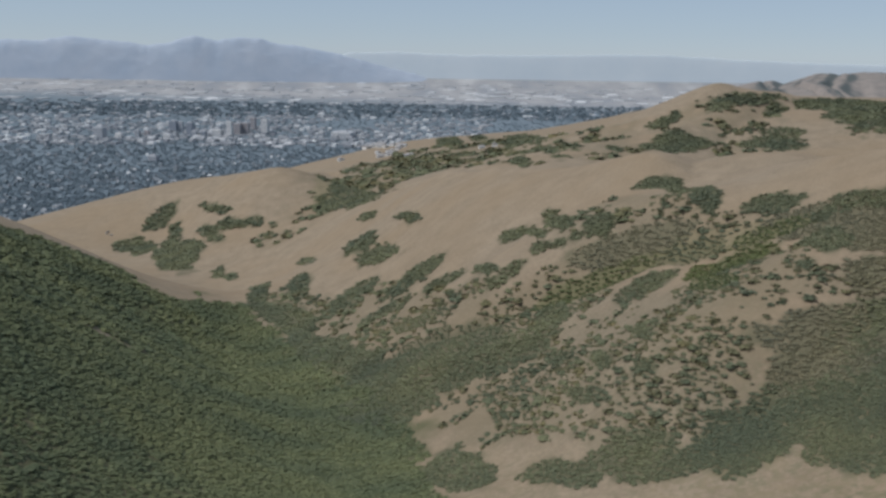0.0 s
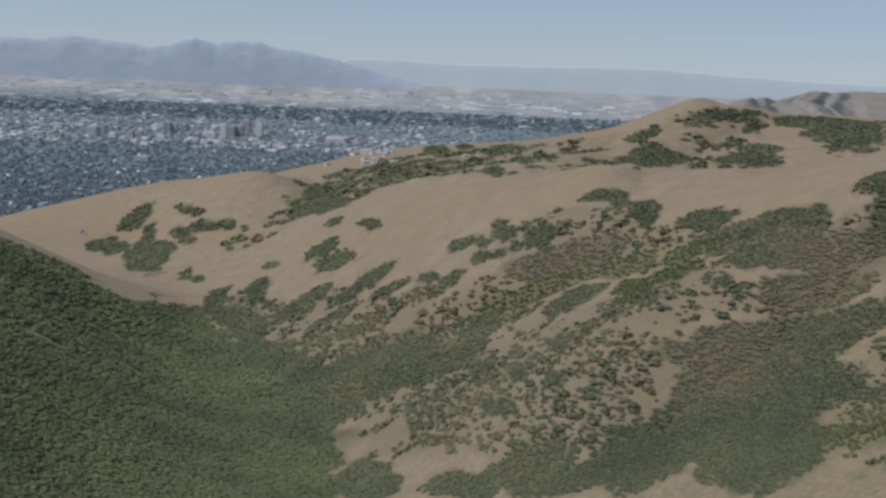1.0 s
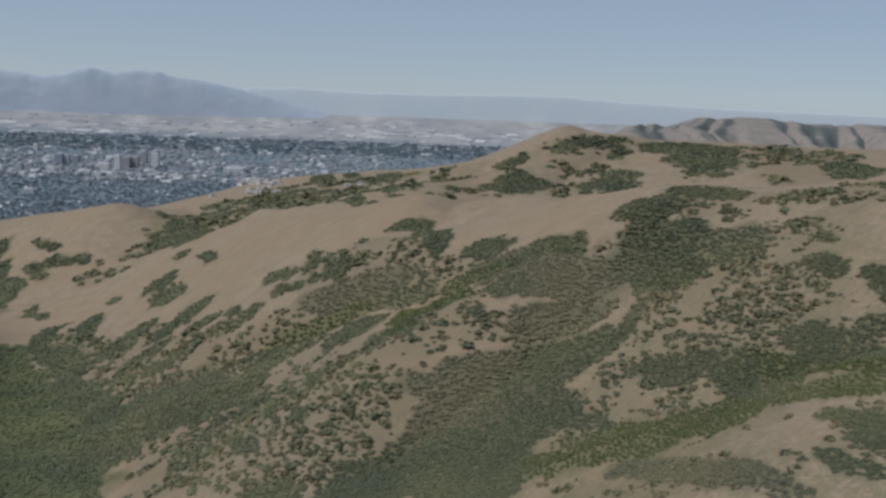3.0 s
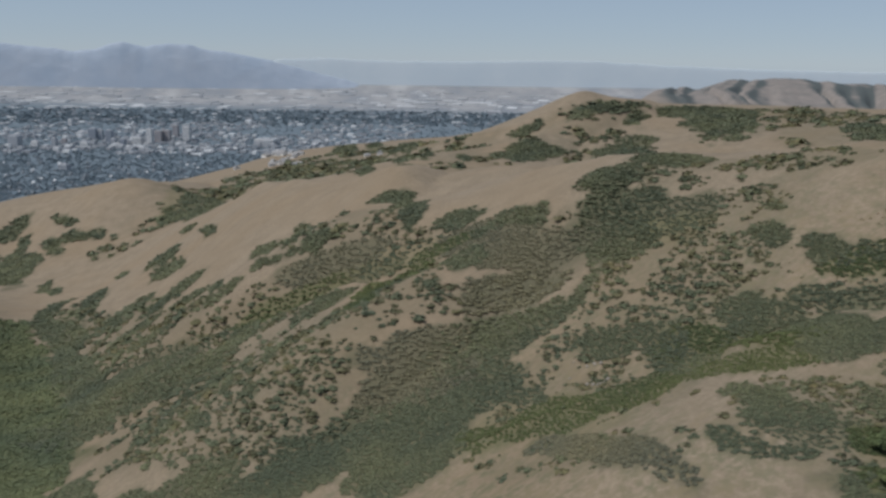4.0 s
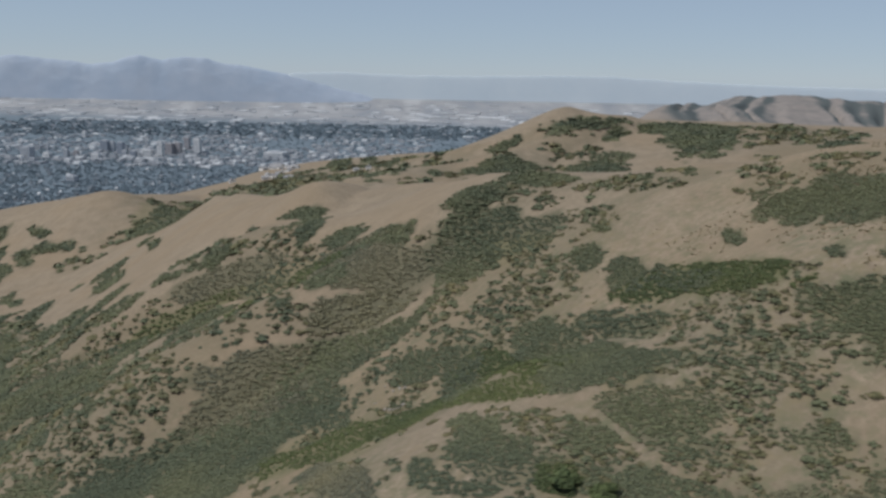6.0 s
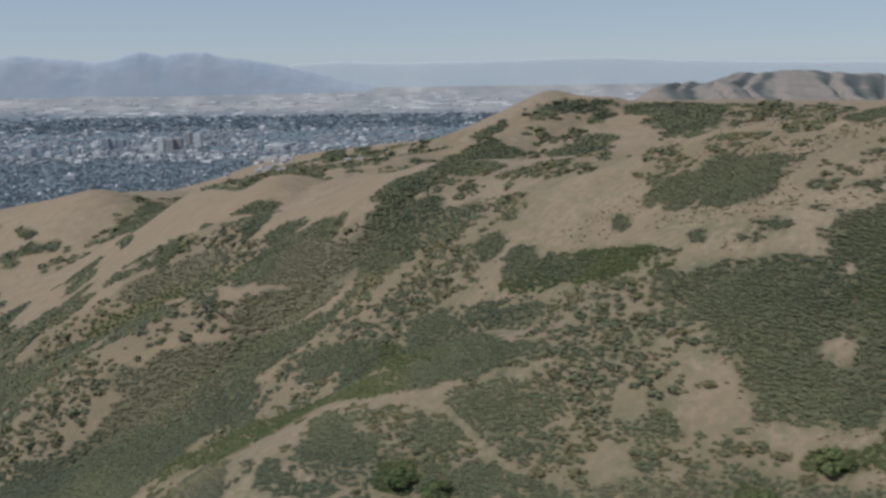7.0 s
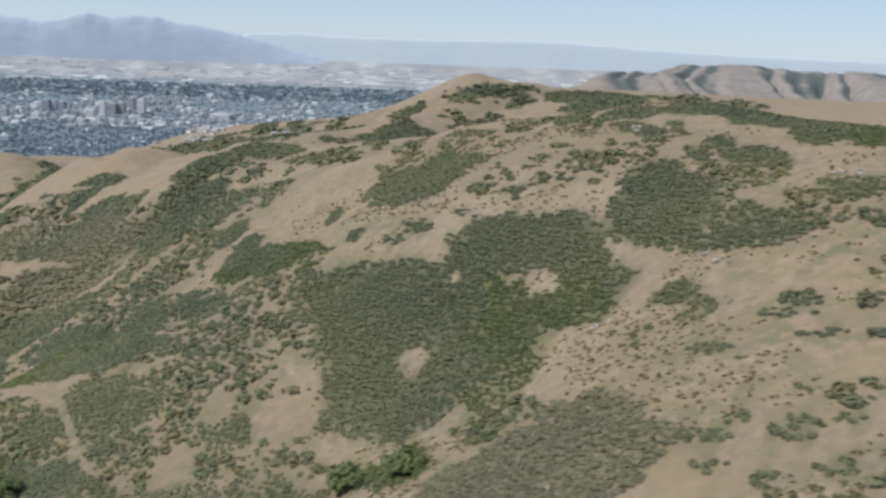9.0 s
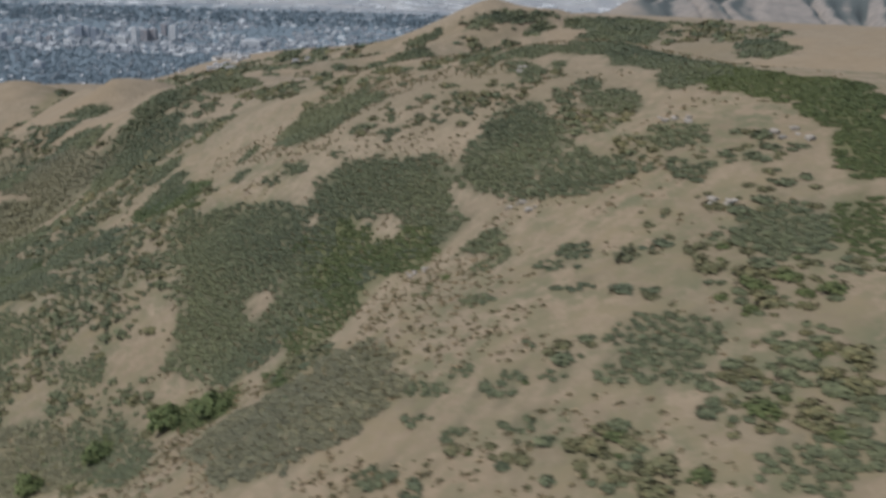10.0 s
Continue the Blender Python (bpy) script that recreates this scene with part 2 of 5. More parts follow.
# ---- ground ----
def ground_material():
    m, t, b = material("dry_grass_ground", 0.95, 0.1)
    fine, mid, broad = noise_at(t, 0.8, 6, 0.75), noise_at(t, 0.09, 5, 0.6), noise_at(t, 0.012, 3)
    grass = ramp(t, fine, [(0.3, (0.134, 0.108, 0.075)), (0.5, (0.240, 0.193, 0.137)), (0.72, (0.385, 0.312, 0.225))])
    straw = ramp(t, mid, [(0.3, (0.205, 0.162, 0.114)), (0.7, (0.322, 0.256, 0.184))])
    col = blend(t, 0.55, grass, straw)
    col = blend(t, ramp(t, broad, [(0.42, (0, 0, 0)), (0.62, (0.5, 0.5, 0.5))]), col, (0.255, 0.190, 0.122))
    # greener grass and litter under the brush
    litter = ramp(t, fine, [(0.3, (0.066, 0.073, 0.044)), (0.7, (0.118, 0.116, 0.072))])
    col = blend(t, attribute(t, "brush"), col, litter)
    col = blend(t, attribute(t, "lush"), col, ramp(t, mid, [(0.3, (0.10, 0.115, 0.035)), (0.7, (0.21, 0.20, 0.075))]))
    # low dry growth and worn spots on the nearest slopes
    low = ramp(t, noise_at(t, 0.45, 5, 0.7), [(0.44, (0, 0, 0)), (0.56, (0.85, 0.85, 0.85))])
    worn = blend(t, attribute(t, "worn"), (0, 0, 0), low)
    col = blend(t, worn, col, ramp(t, noise_at(t, 0.15, 3), [(0.35, (0.132, 0.134, 0.080)), (0.65, (0.225, 0.180, 0.112))]))
    # pale scree
    col = blend(t, attribute(t, "scree"), col, ramp(t, fine, [(0.35, (0.27, 0.215, 0.17)), (0.7, (0.46, 0.39, 0.33))]))
    # valley floor: streets, yards and lawns, with blue-grey haze mixed into the colour
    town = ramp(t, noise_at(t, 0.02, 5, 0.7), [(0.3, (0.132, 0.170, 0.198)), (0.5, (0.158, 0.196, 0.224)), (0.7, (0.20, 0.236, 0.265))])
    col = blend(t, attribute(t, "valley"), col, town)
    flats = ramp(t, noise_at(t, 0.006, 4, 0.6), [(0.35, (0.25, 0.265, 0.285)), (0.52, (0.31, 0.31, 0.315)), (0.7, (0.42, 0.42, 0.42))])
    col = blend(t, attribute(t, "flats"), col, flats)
    # scrubby far ridge, greyed by painted haze; growth and painted shade darken its furrows
    ridge = ramp(t, noise_at(t, 0.03, 4, 0.6), [(0.35, (0.205, 0.188, 0.172)), (0.7, (0.29, 0.252, 0.226))])
    col = blend(t, attribute(t, "ridge"), col, ridge)
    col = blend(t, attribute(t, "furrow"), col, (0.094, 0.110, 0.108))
    t.links.new(col, b.inputs["Base Color"])
    bump(t, b, fine, 0.5, 0.25)
    return m


rows_y = np.r_[np.arange(-600, -60, 60), np.arange(-60, 30, 10), np.arange(30, 480, 2.0), np.arange(480, 1250, 6.5), np.arange(1250, 2300, 18), np.arange(2300, 3200, 9), np.arange(3200, 4400, 40), np.arange(4400, 12000, 75), 12000 + 250 * np.arange(0, 24) ** 1.5]
fan = np.r_[-np.linspace(2.6, 0.74, 24), np.linspace(-0.70, 0.70, 520), np.linspace(0.74, 2.6, 24)]
gx = 125 + fan[None, :] * (rows_y[:, None] + 380 + 500 * np.clip(-rows_y[:, None] / 600, 0, 1))
gy = np.repeat(rows_y[:, None], len(fan), 1)
gz = ground_height(gx, gy)
lx, ly, lk = lay(gx, gy)
nr, nc = gx.shape
idx = np.arange(nr * nc).reshape(nr, nc)
quads = np.stack([idx[:-1, :-1], idx[:-1, 1:], idx[1:, 1:], idx[1:, :-1]], -1).reshape(-1, 4)
ground_me = mesh_of("ground", np.stack([lx, ly, gz * lk], -1).reshape(-1, 3), quads, ground_material(), True)
in_valley = smooth(VALLEY + 22, VALLEY + 10, gz)


def store(me, name, values):
    a = me.attributes.new(name, "FLOAT", "POINT")
    a.data.foreach_set("value", np.asarray(values, np.float32).ravel())


store(ground_me, "valley", in_valley)
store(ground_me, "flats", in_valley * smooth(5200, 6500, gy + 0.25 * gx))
store(ground_me, "scree", 0 * gx)
ridge_part = smooth(1700, 2200, gy) * smooth(550, 850, gx) * (1 - in_valley) * smooth(4300, 3900, gy)
store(ground_me, "ridge", ridge_part)
store(ground_me, "worn", smooth(320, 170, gy) * smooth(-0.6, 0.3, fbm(gx, gy, 25, 2, 19)))
# growth in the gullies; growth and painted shade on slopes away from the afternoon sun
shade_side = (furrows(gx + 14, gy) - furrows(gx - 14, gy)) * 2.2
store(ground_me, "furrow", 0.92 * ridge_part * smooth(0.0, 0.45, shade_side + 0.42 * furrows(gx, gy) + 0.35 * fbm(gx, gy, 70, 3, 77)))
ground = tagged(new("ground", ground_me), "dry tan grass hills falling to a wide city valley", "ground", kind="structure")


def on_ground(x, y):
    lx, ly, k = lay(x, y)
    return lx, ly, ground_height(x, y) * k, k


# ---- far mountains ----
def mountain_material(name, dark, light):
    m, t, b = material(name, 1.0, 0.0)
    col = ramp(t, noise_at(t, 0.006, 6, 0.65), [(0.35, dark), (0.65, light)])
    t.links.new(col, b.inputs["Base Color"])
    return m


# distance haze is painted into both rock colours as pale blue
MOUNTAIN = mountain_material("hazed_mountain_rock", (0.36, 0.42, 0.50), (0.42, 0.465, 0.53))
LOW_HILLS = mountain_material("hazed_hill_rock", (0.69, 0.755, 0.79), (0.73, 0.785, 0.81))


def mountain_range(name, peaks, y0, y1, foot, label, rough, seed, mat):
    """A range whose crest runs through the peaks (x, height), between the distances y0 and y1."""
    px, pz = np.array(peaks, float).T
    xs = np.linspace(px[0], px[-1], 420)
    crest = np.interp(xs, px, pz)
    crest = crest + rough * 0.45 * fbm(xs, 0 * xs + seed, 90, 4, seed + 3)
    ker = np.hanning(5)
    crest = np.convolve(np.pad(crest, 2, "edge"), ker / ker.sum(), "valid")
    vs = np.linspace(0, 1, 40)
    gx, gv = np.meshgrid(xs, vs)
    gy = y0 + (y1 - y0) * gv
    up = np.sin(gv * np.pi / 2) ** 1.2
    h = foot + (crest[None] - foot) * up
    h = h + rough * (fbm(gx + 60 * gv, h * 1.3 + 90 * gv, 70, 4, seed)) * up * (1 - 0.75 * up)
    n, k = gx.shape
    i = np.arange(n * k).reshape(n, k)
    f = np.stack([i[:-1, :-1], i[:-1, 1:], i[1:, 1:], i[1:, :-1]], -1).reshape(-1, 4)
    me = mesh_of(name, np.stack([gx, gy, h], -1).reshape(-1, 3), f, mat, True)
    return tagged(new(name, me), label, "mountains", kind="structure")


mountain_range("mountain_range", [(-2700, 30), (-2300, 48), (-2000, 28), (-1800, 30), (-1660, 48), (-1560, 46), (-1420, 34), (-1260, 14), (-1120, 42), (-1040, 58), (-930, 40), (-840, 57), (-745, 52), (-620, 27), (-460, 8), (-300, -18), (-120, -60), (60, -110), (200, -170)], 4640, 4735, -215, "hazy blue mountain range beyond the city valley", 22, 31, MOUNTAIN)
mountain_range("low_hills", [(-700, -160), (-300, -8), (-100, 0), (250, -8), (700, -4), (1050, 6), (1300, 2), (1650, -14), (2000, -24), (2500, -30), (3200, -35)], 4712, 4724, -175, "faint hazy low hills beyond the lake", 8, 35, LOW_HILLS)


# ---- brush on the hills: thickets as (x, y, half length, half width, bearing, density, kind) ----
# kinds: 0 scrub oak, 1 lush green growth, 2 wooded slope, 3 twiggy grey brush
TAN_HILL_OAK_A = [(-264, 1018, 23.9, 16.5, 74, 1, 0), (-241, 976, 23.3, 7, 111, 1, 0), (-199, 971, 45.6, 4.5, 120, 1, 0), (-189, 902, 32.2, 6.4, 114, 0.9, 0), (-174, 908, 17.7, 9.5, 127, 0.9, 0), (-150, 894, 17.6, 8.6, 141, 0.9, 0), (-126, 874, 7.8, 2.9, 109, 1, 0), (-284, 963, 28.9, 17.3, 108, 0.95, 0)]
TAN_HILL_OAK_B = [(-216, 875, 76.4, 19.4, 108, 0.95, 0), (-262, 937, 32.2, 12.3, 101, 0.7, 0), (-194, 868, 22.7, 6.6, 103, 0.8, 0), (-78, 894, 35.1, 9.7, 104, 1, 0), (-52, 903, 121.2, 21.5, 100, 0.75, 0), (-60, 1097, 176, 28.9, 87, 0.4, 0), (-115, 834, 27.6, 13, 136, 0.45, 0), (-123, 820, 18.3, 8.3, 146, 0.4, 0)]
LOW_RIDGE_OAK_A = [(1, 621, 28.4, 3.9, 104, 1, 0), (-30, 723, 25.2, 5.1, 104, 0.9, 0), (-32, 638, 29.6, 12.9, 102, 1, 0), (-17, 583, 26.3, 9.3, 109, 1, 0), (-158, 780, 17, 4.7, 99, 0.9, 0), (-144, 762, 13.1, 3.5, 106, 1, 0), (-100, 629, 73.8, 7.1, 97, 0.9, 0), (-71, 604, 28.7, 7.3, 97, 0.9, 0), (-76, 701, 32.6, 4.2, 106, 0.7, 0)]
LOW_RIDGE_OAK_B = [(-38, 530, 14.1, 13.2, 32, 0.85, 0), (-26, 534, 14, 9.1, 116, 0.85, 0), (-3, 485, 14.2, 8.4, 134, 0.95, 0), (8, 488, 15, 9.9, 119, 1, 0), (18, 451, 11.4, 6, 132, 0.9, 0), (-11, 465, 15.7, 7.6, 141, 0.8, 0), (6, 412, 21.5, 5.2, 127, 0.75, 0), (21, 409, 14, 7, 115, 0.6, 0), (-33, 487, 12.5, 6.5, 124, 0.5, 0)]
GRASS_RIDGE_OAK_A = [(36, 420, 21.2, 2.7, 99, 1, 0), (30, 406, 18.6, 7, 109, 0.5, 0), (43, 392.1, 7.8, 6.5, 8, 0.8, 0), (53, 457, 11.9, 6.3, 97, 1, 0), (61, 431, 24.8, 2.7, 89, 1, 0), (71, 434, 33.1, 5.5, 89, 1, 0), (57.4, 397.6, 7.6, 4, 113, 0.9, 0), (65.1, 389.6, 4.5, 2.7, 121, 0.9, 0), (72, 389, 4.4, 2.9, 105, 0.9, 0), (82.6, 389.9, 11.7, 6.8, 87, 1, 0), (114, 424, 12.2, 7.7, 156, 1, 0), (122.4, 384.9, 22.7, 6.4, 83, 1, 0), (120, 364.4, 4.8, 3.4, 121, 1, 0)]
GRASS_RIDGE_OAK_B = [(118, 403, 18.7, 3.6, 79, 0.9, 0), (137, 344.8, 15.7, 7.9, 111, 1, 0), (141.7, 309.5, 6.9, 4.2, 64, 1, 0), (147.8, 305.8, 3.1, 2.2, 70, 1, 0), (104.6, 382.6, 26.5, 14.5, 94, 0.4, 0), (90.7, 366.2, 24.1, 11.5, 154, 0.72, 3), (78.3, 371, 12.8, 8.3, 164, 0.7, 3), (115.4, 340, 23, 10.7, 128, 0.45, 1), (106.3, 344.1, 16.3, 7.2, 131, 0.7, 0), (62.8, 372.2, 11.7, 7.4, 145, 0.45, 0), (128.2, 320.5, 16.9, 7, 137, 0.75, 1), (112.9, 311.9, 15.6, 10.4, 151, 0.8, 1), (101.3, 294.6, 14.6, 5.6, 92, 0.7, 1)]
LOWER_FACE_OAK_A = [(56.6, 343.9, 14.2, 7.7, 92, 0.95, 0), (50.1, 339.8, 7.3, 4.6, 105, 0.9, 0), (70.3, 336, 15.7, 10.3, 109, 0.5, 0), (87.5, 328.4, 11.9, 7.4, 23, 0.8, 0), (35.8, 372.9, 17.5, 8.2, 144, 0.42, 0), (22, 376.1, 21.3, 9.1, 141, 0.45, 0), (7.6, 386.2, 23.2, 8.7, 130, 0.5, 0)]
LOWER_FACE_OAK_B = [(-4.7, 392.7, 23.8, 9.9, 121, 0.55, 0), (30.8, 337.3, 30.2, 9.6, 141, 0.8, 0), (14.4, 338.3, 22.9, 5.3, 145, 0.9, 0), (-6.7, 339.8, 24.3, 13, 137, 0.9, 0), (43.5, 332.4, 16.2, 4.5, 158, 0.8, 0), (-43, 465, 76.8, 12.6, 111, 0.95, 0), (-69, 536, 44.8, 11.6, 119, 0.9, 0), (-10.9, 377.2, 49.1, 7.5, 112, 0.9, 0)]
CANYON_WOOD = [(-120, 460, 94.1, 70, 102, 1, 2), (-67.7, 297.7, 71.5, 61.6, 118, 1, 2), (-45.1, 244.5, 54, 48.2, 126, 1, 2), (-173, 490, 71, 30.9, 97, 1, 2), (-27.6, 313.9, 66.9, 25.3, 98, 1, 2), (-87, 495, 94.4, 29.6, 114, 1, 2), (-7.5, 291.8, 45.3, 13.8, 102, 0.95, 2), (-120.5, 275.6, 61.8, 30.1, 101, 1, 2), (-85, 214.8, 46.3, 23.1, 96, 1, 2), (-14.4, 223.7, 36.5, 27.2, 23, 1, 2)]
SPUR_OAK_A = [(69.1, 256.1, 5.9, 2.7, 112, 1, 0), (73.8, 278, 11.7, 2.7, 87, 1, 0), (60.7, 274.5, 9.6, 2.3, 95, 0.95, 0), (53.7, 261.6, 11.8, 2.8, 110, 0.8, 0), (52, 306.5, 10.6, 3.4, 103, 0.8, 0), (80.1, 256, 6, 3.8, 117, 0.5, 0), (79.1, 244.9, 2.5, 1.3, 153, 1, 0), (82.9, 263.5, 9.6, 6.3, 150, 0.5, 3), (87, 250.4, 8, 5.8, 147, 0.45, 3), (89.2, 237, 8.9, 6.6, 172, 0.45, 3), (36.1, 273.9, 16.7, 6.2, 110, 0.42, 0), (23.9, 283, 20.7, 7.8, 113, 0.42, 0)]
SPUR_OAK_B = [(43.9, 258.6, 15.9, 5.2, 111, 0.42, 0), (63, 244.1, 8.8, 4.6, 115, 0.4, 0), (55.2, 241.6, 12.9, 5.3, 123, 0.42, 0), (71.8, 230.6, 10.6, 5.5, 152, 0.42, 0), (80.7, 231.4, 7.3, 5.6, 163, 0.42, 0), (10.9, 329.4, 16, 7, 137, 0.45, 0), (47.7, 276.9, 55.6, 19.4, 124, 0.48, 0), (79.2, 252.7, 27.2, 14.5, 134, 0.48, 0), (67.2, 218.2, 12.3, 5, 167, 0.9, 0), (42.6, 231.2, 13.6, 5.1, 132, 0.9, 0), (16.2, 259.4, 18.2, 8.9, 107, 0.85, 0), (87.8, 216.4, 12.8, 7.8, 20, 0.9, 0)]
DARK_GULLY_OAK_A = [(157.9, 296.5, 8.9, 4.1, 88, 1, 0), (175.9, 296.3, 7.7, 6.2, 102, 1, 0), (183.4, 291.4, 6.9, 5.7, 142, 0.9, 0), (181.9, 272.4, 15.8, 8.8, 116, 0.9, 0), (176.2, 256.3, 11, 7.8, 123, 0.95, 0), (188.1, 254.2, 13.6, 9.1, 132, 0.75, 0), (166.2, 281.8, 11.3, 7, 153, 0.55, 3), (158.7, 273.4, 14.2, 6.1, 173, 0.75, 3), (145.3, 282.4, 10.5, 6.8, 15, 0.75, 3), (133.3, 288.7, 9.9, 6.7, 88, 1, 0), (120.7, 274, 3.8, 2.9, 149, 1, 0)]
DARK_GULLY_OAK_B = [(144.4, 264.7, 17.9, 8.5, 174, 0.8, 3), (127.8, 265.4, 13.4, 5.6, 1, 0.5, 3), (114.6, 267.4, 9.9, 6.7, 161, 0.42, 3), (139.8, 246, 20.2, 10.6, 175, 0.97, 0), (162.6, 248.3, 8, 3.6, 48, 0.95, 0), (115.7, 252.1, 15.8, 6.1, 179, 0.75, 3), (118.2, 238.8, 17.8, 8.5, 169, 0.8, 3), (121.9, 226.9, 20.4, 11.5, 177, 0.97, 0), (105.7, 224.8, 12.2, 7.7, 0, 0.9, 0), (91, 219.7, 12.8, 8.4, 28, 0.95, 0), (111.3, 208.7, 15.1, 13.4, 176, 0.97, 0), (106.1, 238.2, 8.9, 5.6, 9, 0.7, 3)]
LOWER_GULLY_OAK = [(103.7, 229.7, 16, 9.9, 13, 0.97, 0), (84.5, 222.6, 14.3, 9.7, 23, 0.97, 0), (112.5, 204.9, 14.3, 13, 109, 0.95, 0), (127.8, 200.4, 9.6, 4.6, 96, 0.7, 1), (59.7, 227.7, 12, 7.6, 169, 0.9, 0), (136.2, 209.2, 10.8, 5.6, 103, 0.45, 0), (126.5, 226.5, 8.1, 5.4, 27, 0.9, 0)]
GULLY_SIDE_OAK = [(169.1, 245.1, 10.7, 4.7, 91, 0.42, 0), (172.9, 221.5, 14.8, 8.4, 108, 0.42, 0), (157.7, 218, 6.2, 3.3, 106, 0.9, 0), (163, 207, 7.5, 5.7, 126, 0.85, 0), (169, 193.7, 9.6, 4.7, 80, 0.85, 0), (143.2, 211.3, 9.4, 6.5, 103, 0.42, 0), (148.5, 190.1, 14.8, 7.6, 79, 0.5, 0), (156.4, 172.8, 9.7, 6.5, 104, 0.75, 1)]
RIDGE_HEAD_OAK_A = [(177.2, 289, 9.3, 5.2, 122, 0.95, 0), (175.4, 279.7, 9.3, 3.8, 131, 0.8, 0), (184.2, 288.4, 8.1, 3.9, 141, 0.8, 0), (153.1, 304.9, 14.8, 4.1, 106, 1, 0), (175, 260.8, 21.4, 6.6, 116, 0.95, 0), (185.7, 246, 18.4, 7.4, 111, 0.6, 1), (143.8, 299.2, 35.1, 13.4, 116, 0.72, 3), (166.7, 281.4, 10.9, 4.1, 138, 0.55, 3), (198.8, 294.4, 11.9, 6.5, 146, 1, 0), (193.6, 273.4, 13, 6.3, 127, 0.45, 0)]
RIDGE_HEAD_OAK_B = [(200.7, 245.2, 18.9, 6.3, 105, 0.3, 0), (213.7, 252, 20.6, 8, 93, 0.3, 0), (221.1, 251.1, 16.7, 6.4, 104, 0.45, 0), (203.6, 193.7, 11, 3.1, 92, 1, 0), (198.6, 214.6, 7.9, 3, 99, 0.95, 0), (212, 169.4, 19.2, 4.5, 104, 0.95, 1), (209.4, 176.6, 13.5, 2.9, 100, 0.9, 0), (205.2, 178.2, 15.1, 3.9, 113, 0.8, 1), (205.3, 226.5, 5.9, 1.3, 93, 1, 0), (222.1, 183.6, 6.4, 1.5, 85, 1, 0)]
RIDGE_HEAD_OAK_C = [(226.3, 148.2, 3.2, 1.3, 85, 1, 0), (236, 140.3, 2.5, 1.3, 110, 1, 0), (232.7, 139.4, 1.6, 0.9, 104, 1, 0), (242.5, 138.4, 1.2, 0.8, 102, 1, 0), (245, 146.7, 2.6, 1.3, 101, 0.9, 0), (233.3, 180.3, 12, 4.4, 87, 0.95, 0), (240.3, 163.5, 10.8, 4.9, 67, 0.95, 0), (245.4, 169, 8.5, 3.1, 85, 0.9, 0), (239, 215.2, 22, 3.7, 88, 0.5, 0), (250.6, 191.7, 9.6, 2.4, 102, 0.5, 0)]
NEAR_MASS_OAK = [(229.8, 128.5, 12.4, 5.9, 131, 0.97, 0), (243.6, 126.8, 5.8, 4.1, 75, 1, 0), (224.5, 126.5, 9, 3.6, 124, 0.97, 0), (232.3, 120.1, 5.2, 3.3, 132, 0.97, 0), (239.5, 117.7, 4.9, 3.6, 96, 0.97, 0), (227, 112, 5.7, 3.8, 131, 0.97, 0), (232, 105.7, 4.6, 3.1, 101, 0.9, 0), (236.8, 110.1, 4.3, 1.9, 70, 0.97, 0)]
NEAR_SPUR_OAK_A = [(186.3, 161.5, 23.8, 6.7, 102, 0.97, 0), (183, 146.8, 6.9, 4.3, 96, 0.9, 0), (197.8, 171, 9.4, 3.3, 120, 0.85, 0), (194.5, 180.5, 7.1, 2.5, 117, 0.9, 0), (184.8, 189.5, 8.2, 2.5, 118, 0.8, 0), (203.2, 166.2, 15.6, 2.4, 115, 0.5, 0), (208.7, 143.6, 16.8, 7.2, 108, 0.5, 0), (217.7, 146.5, 10.7, 5.1, 114, 0.45, 0), (201.6, 133.1, 11.7, 4.6, 135, 0.5, 0), (212.3, 125.4, 8.5, 5.4, 133, 0.45, 0), (192, 129.3, 8.3, 2.9, 145, 0.8, 0), (202.7, 124.9, 8.6, 3.5, 143, 0.52, 0), (208.4, 115.7, 7.5, 3.7, 148, 0.5, 0)]
NEAR_SPUR_OAK_B = [(192.2, 124.8, 9.4, 3.4, 137, 0.85, 0), (198.6, 115.2, 9.4, 3.4, 149, 0.55, 0), (187.7, 117.7, 5.1, 3.2, 140, 0.85, 0), (175.5, 122.5, 3.1, 2.1, 106, 1, 1), (183, 129, 4.2, 2.2, 145, 0.85, 0), (166.6, 140.7, 8.9, 3.2, 111, 0.85, 0), (172.8, 140.6, 8.6, 3.6, 122, 0.45, 3), (157.8, 132.4, 4.6, 1.6, 110, 0.95, 0), (163.7, 133.1, 5.2, 2.4, 126, 0.85, 0), (165.2, 123.8, 4.3, 1.5, 158, 0.85, 0), (143.2, 151.2, 27.8, 3.7, 105, 0.9, 3), (146.6, 214.8, 18, 5.7, 115, 0.45, 0), (157.3, 216.8, 18.9, 6.2, 117, 0.48, 0)]
NEAR_SPUR_OAK_C = [(167.9, 226.8, 22.3, 7.6, 113, 0.4, 0), (140.2, 212.1, 11.3, 2.7, 115, 0.9, 0), (180.4, 226.2, 27.7, 7.4, 111, 0.36, 0), (189.6, 215.4, 22.3, 7.9, 111, 0.36, 0), (176.1, 176.2, 24.9, 7.4, 106, 0.9, 1), (171.4, 156, 13.8, 4.3, 120, 0.7, 1), (142.7, 188.7, 19.1, 9.1, 120, 0.75, 1), (225.6, 99.3, 1.9, 1.5, 81, 1, 1), (216.8, 111.2, 1.4, 0.8, 145, 0.9, 0), (212.2, 112.8, 1.6, 0.8, 147, 0.9, 0), (218.3, 107.3, 1.4, 0.8, 143, 0.8, 0), (207, 109.7, 7.2, 3.4, 148, 0.45, 0), (197.6, 109.7, 10.4, 2.7, 152, 0.5, 0)]
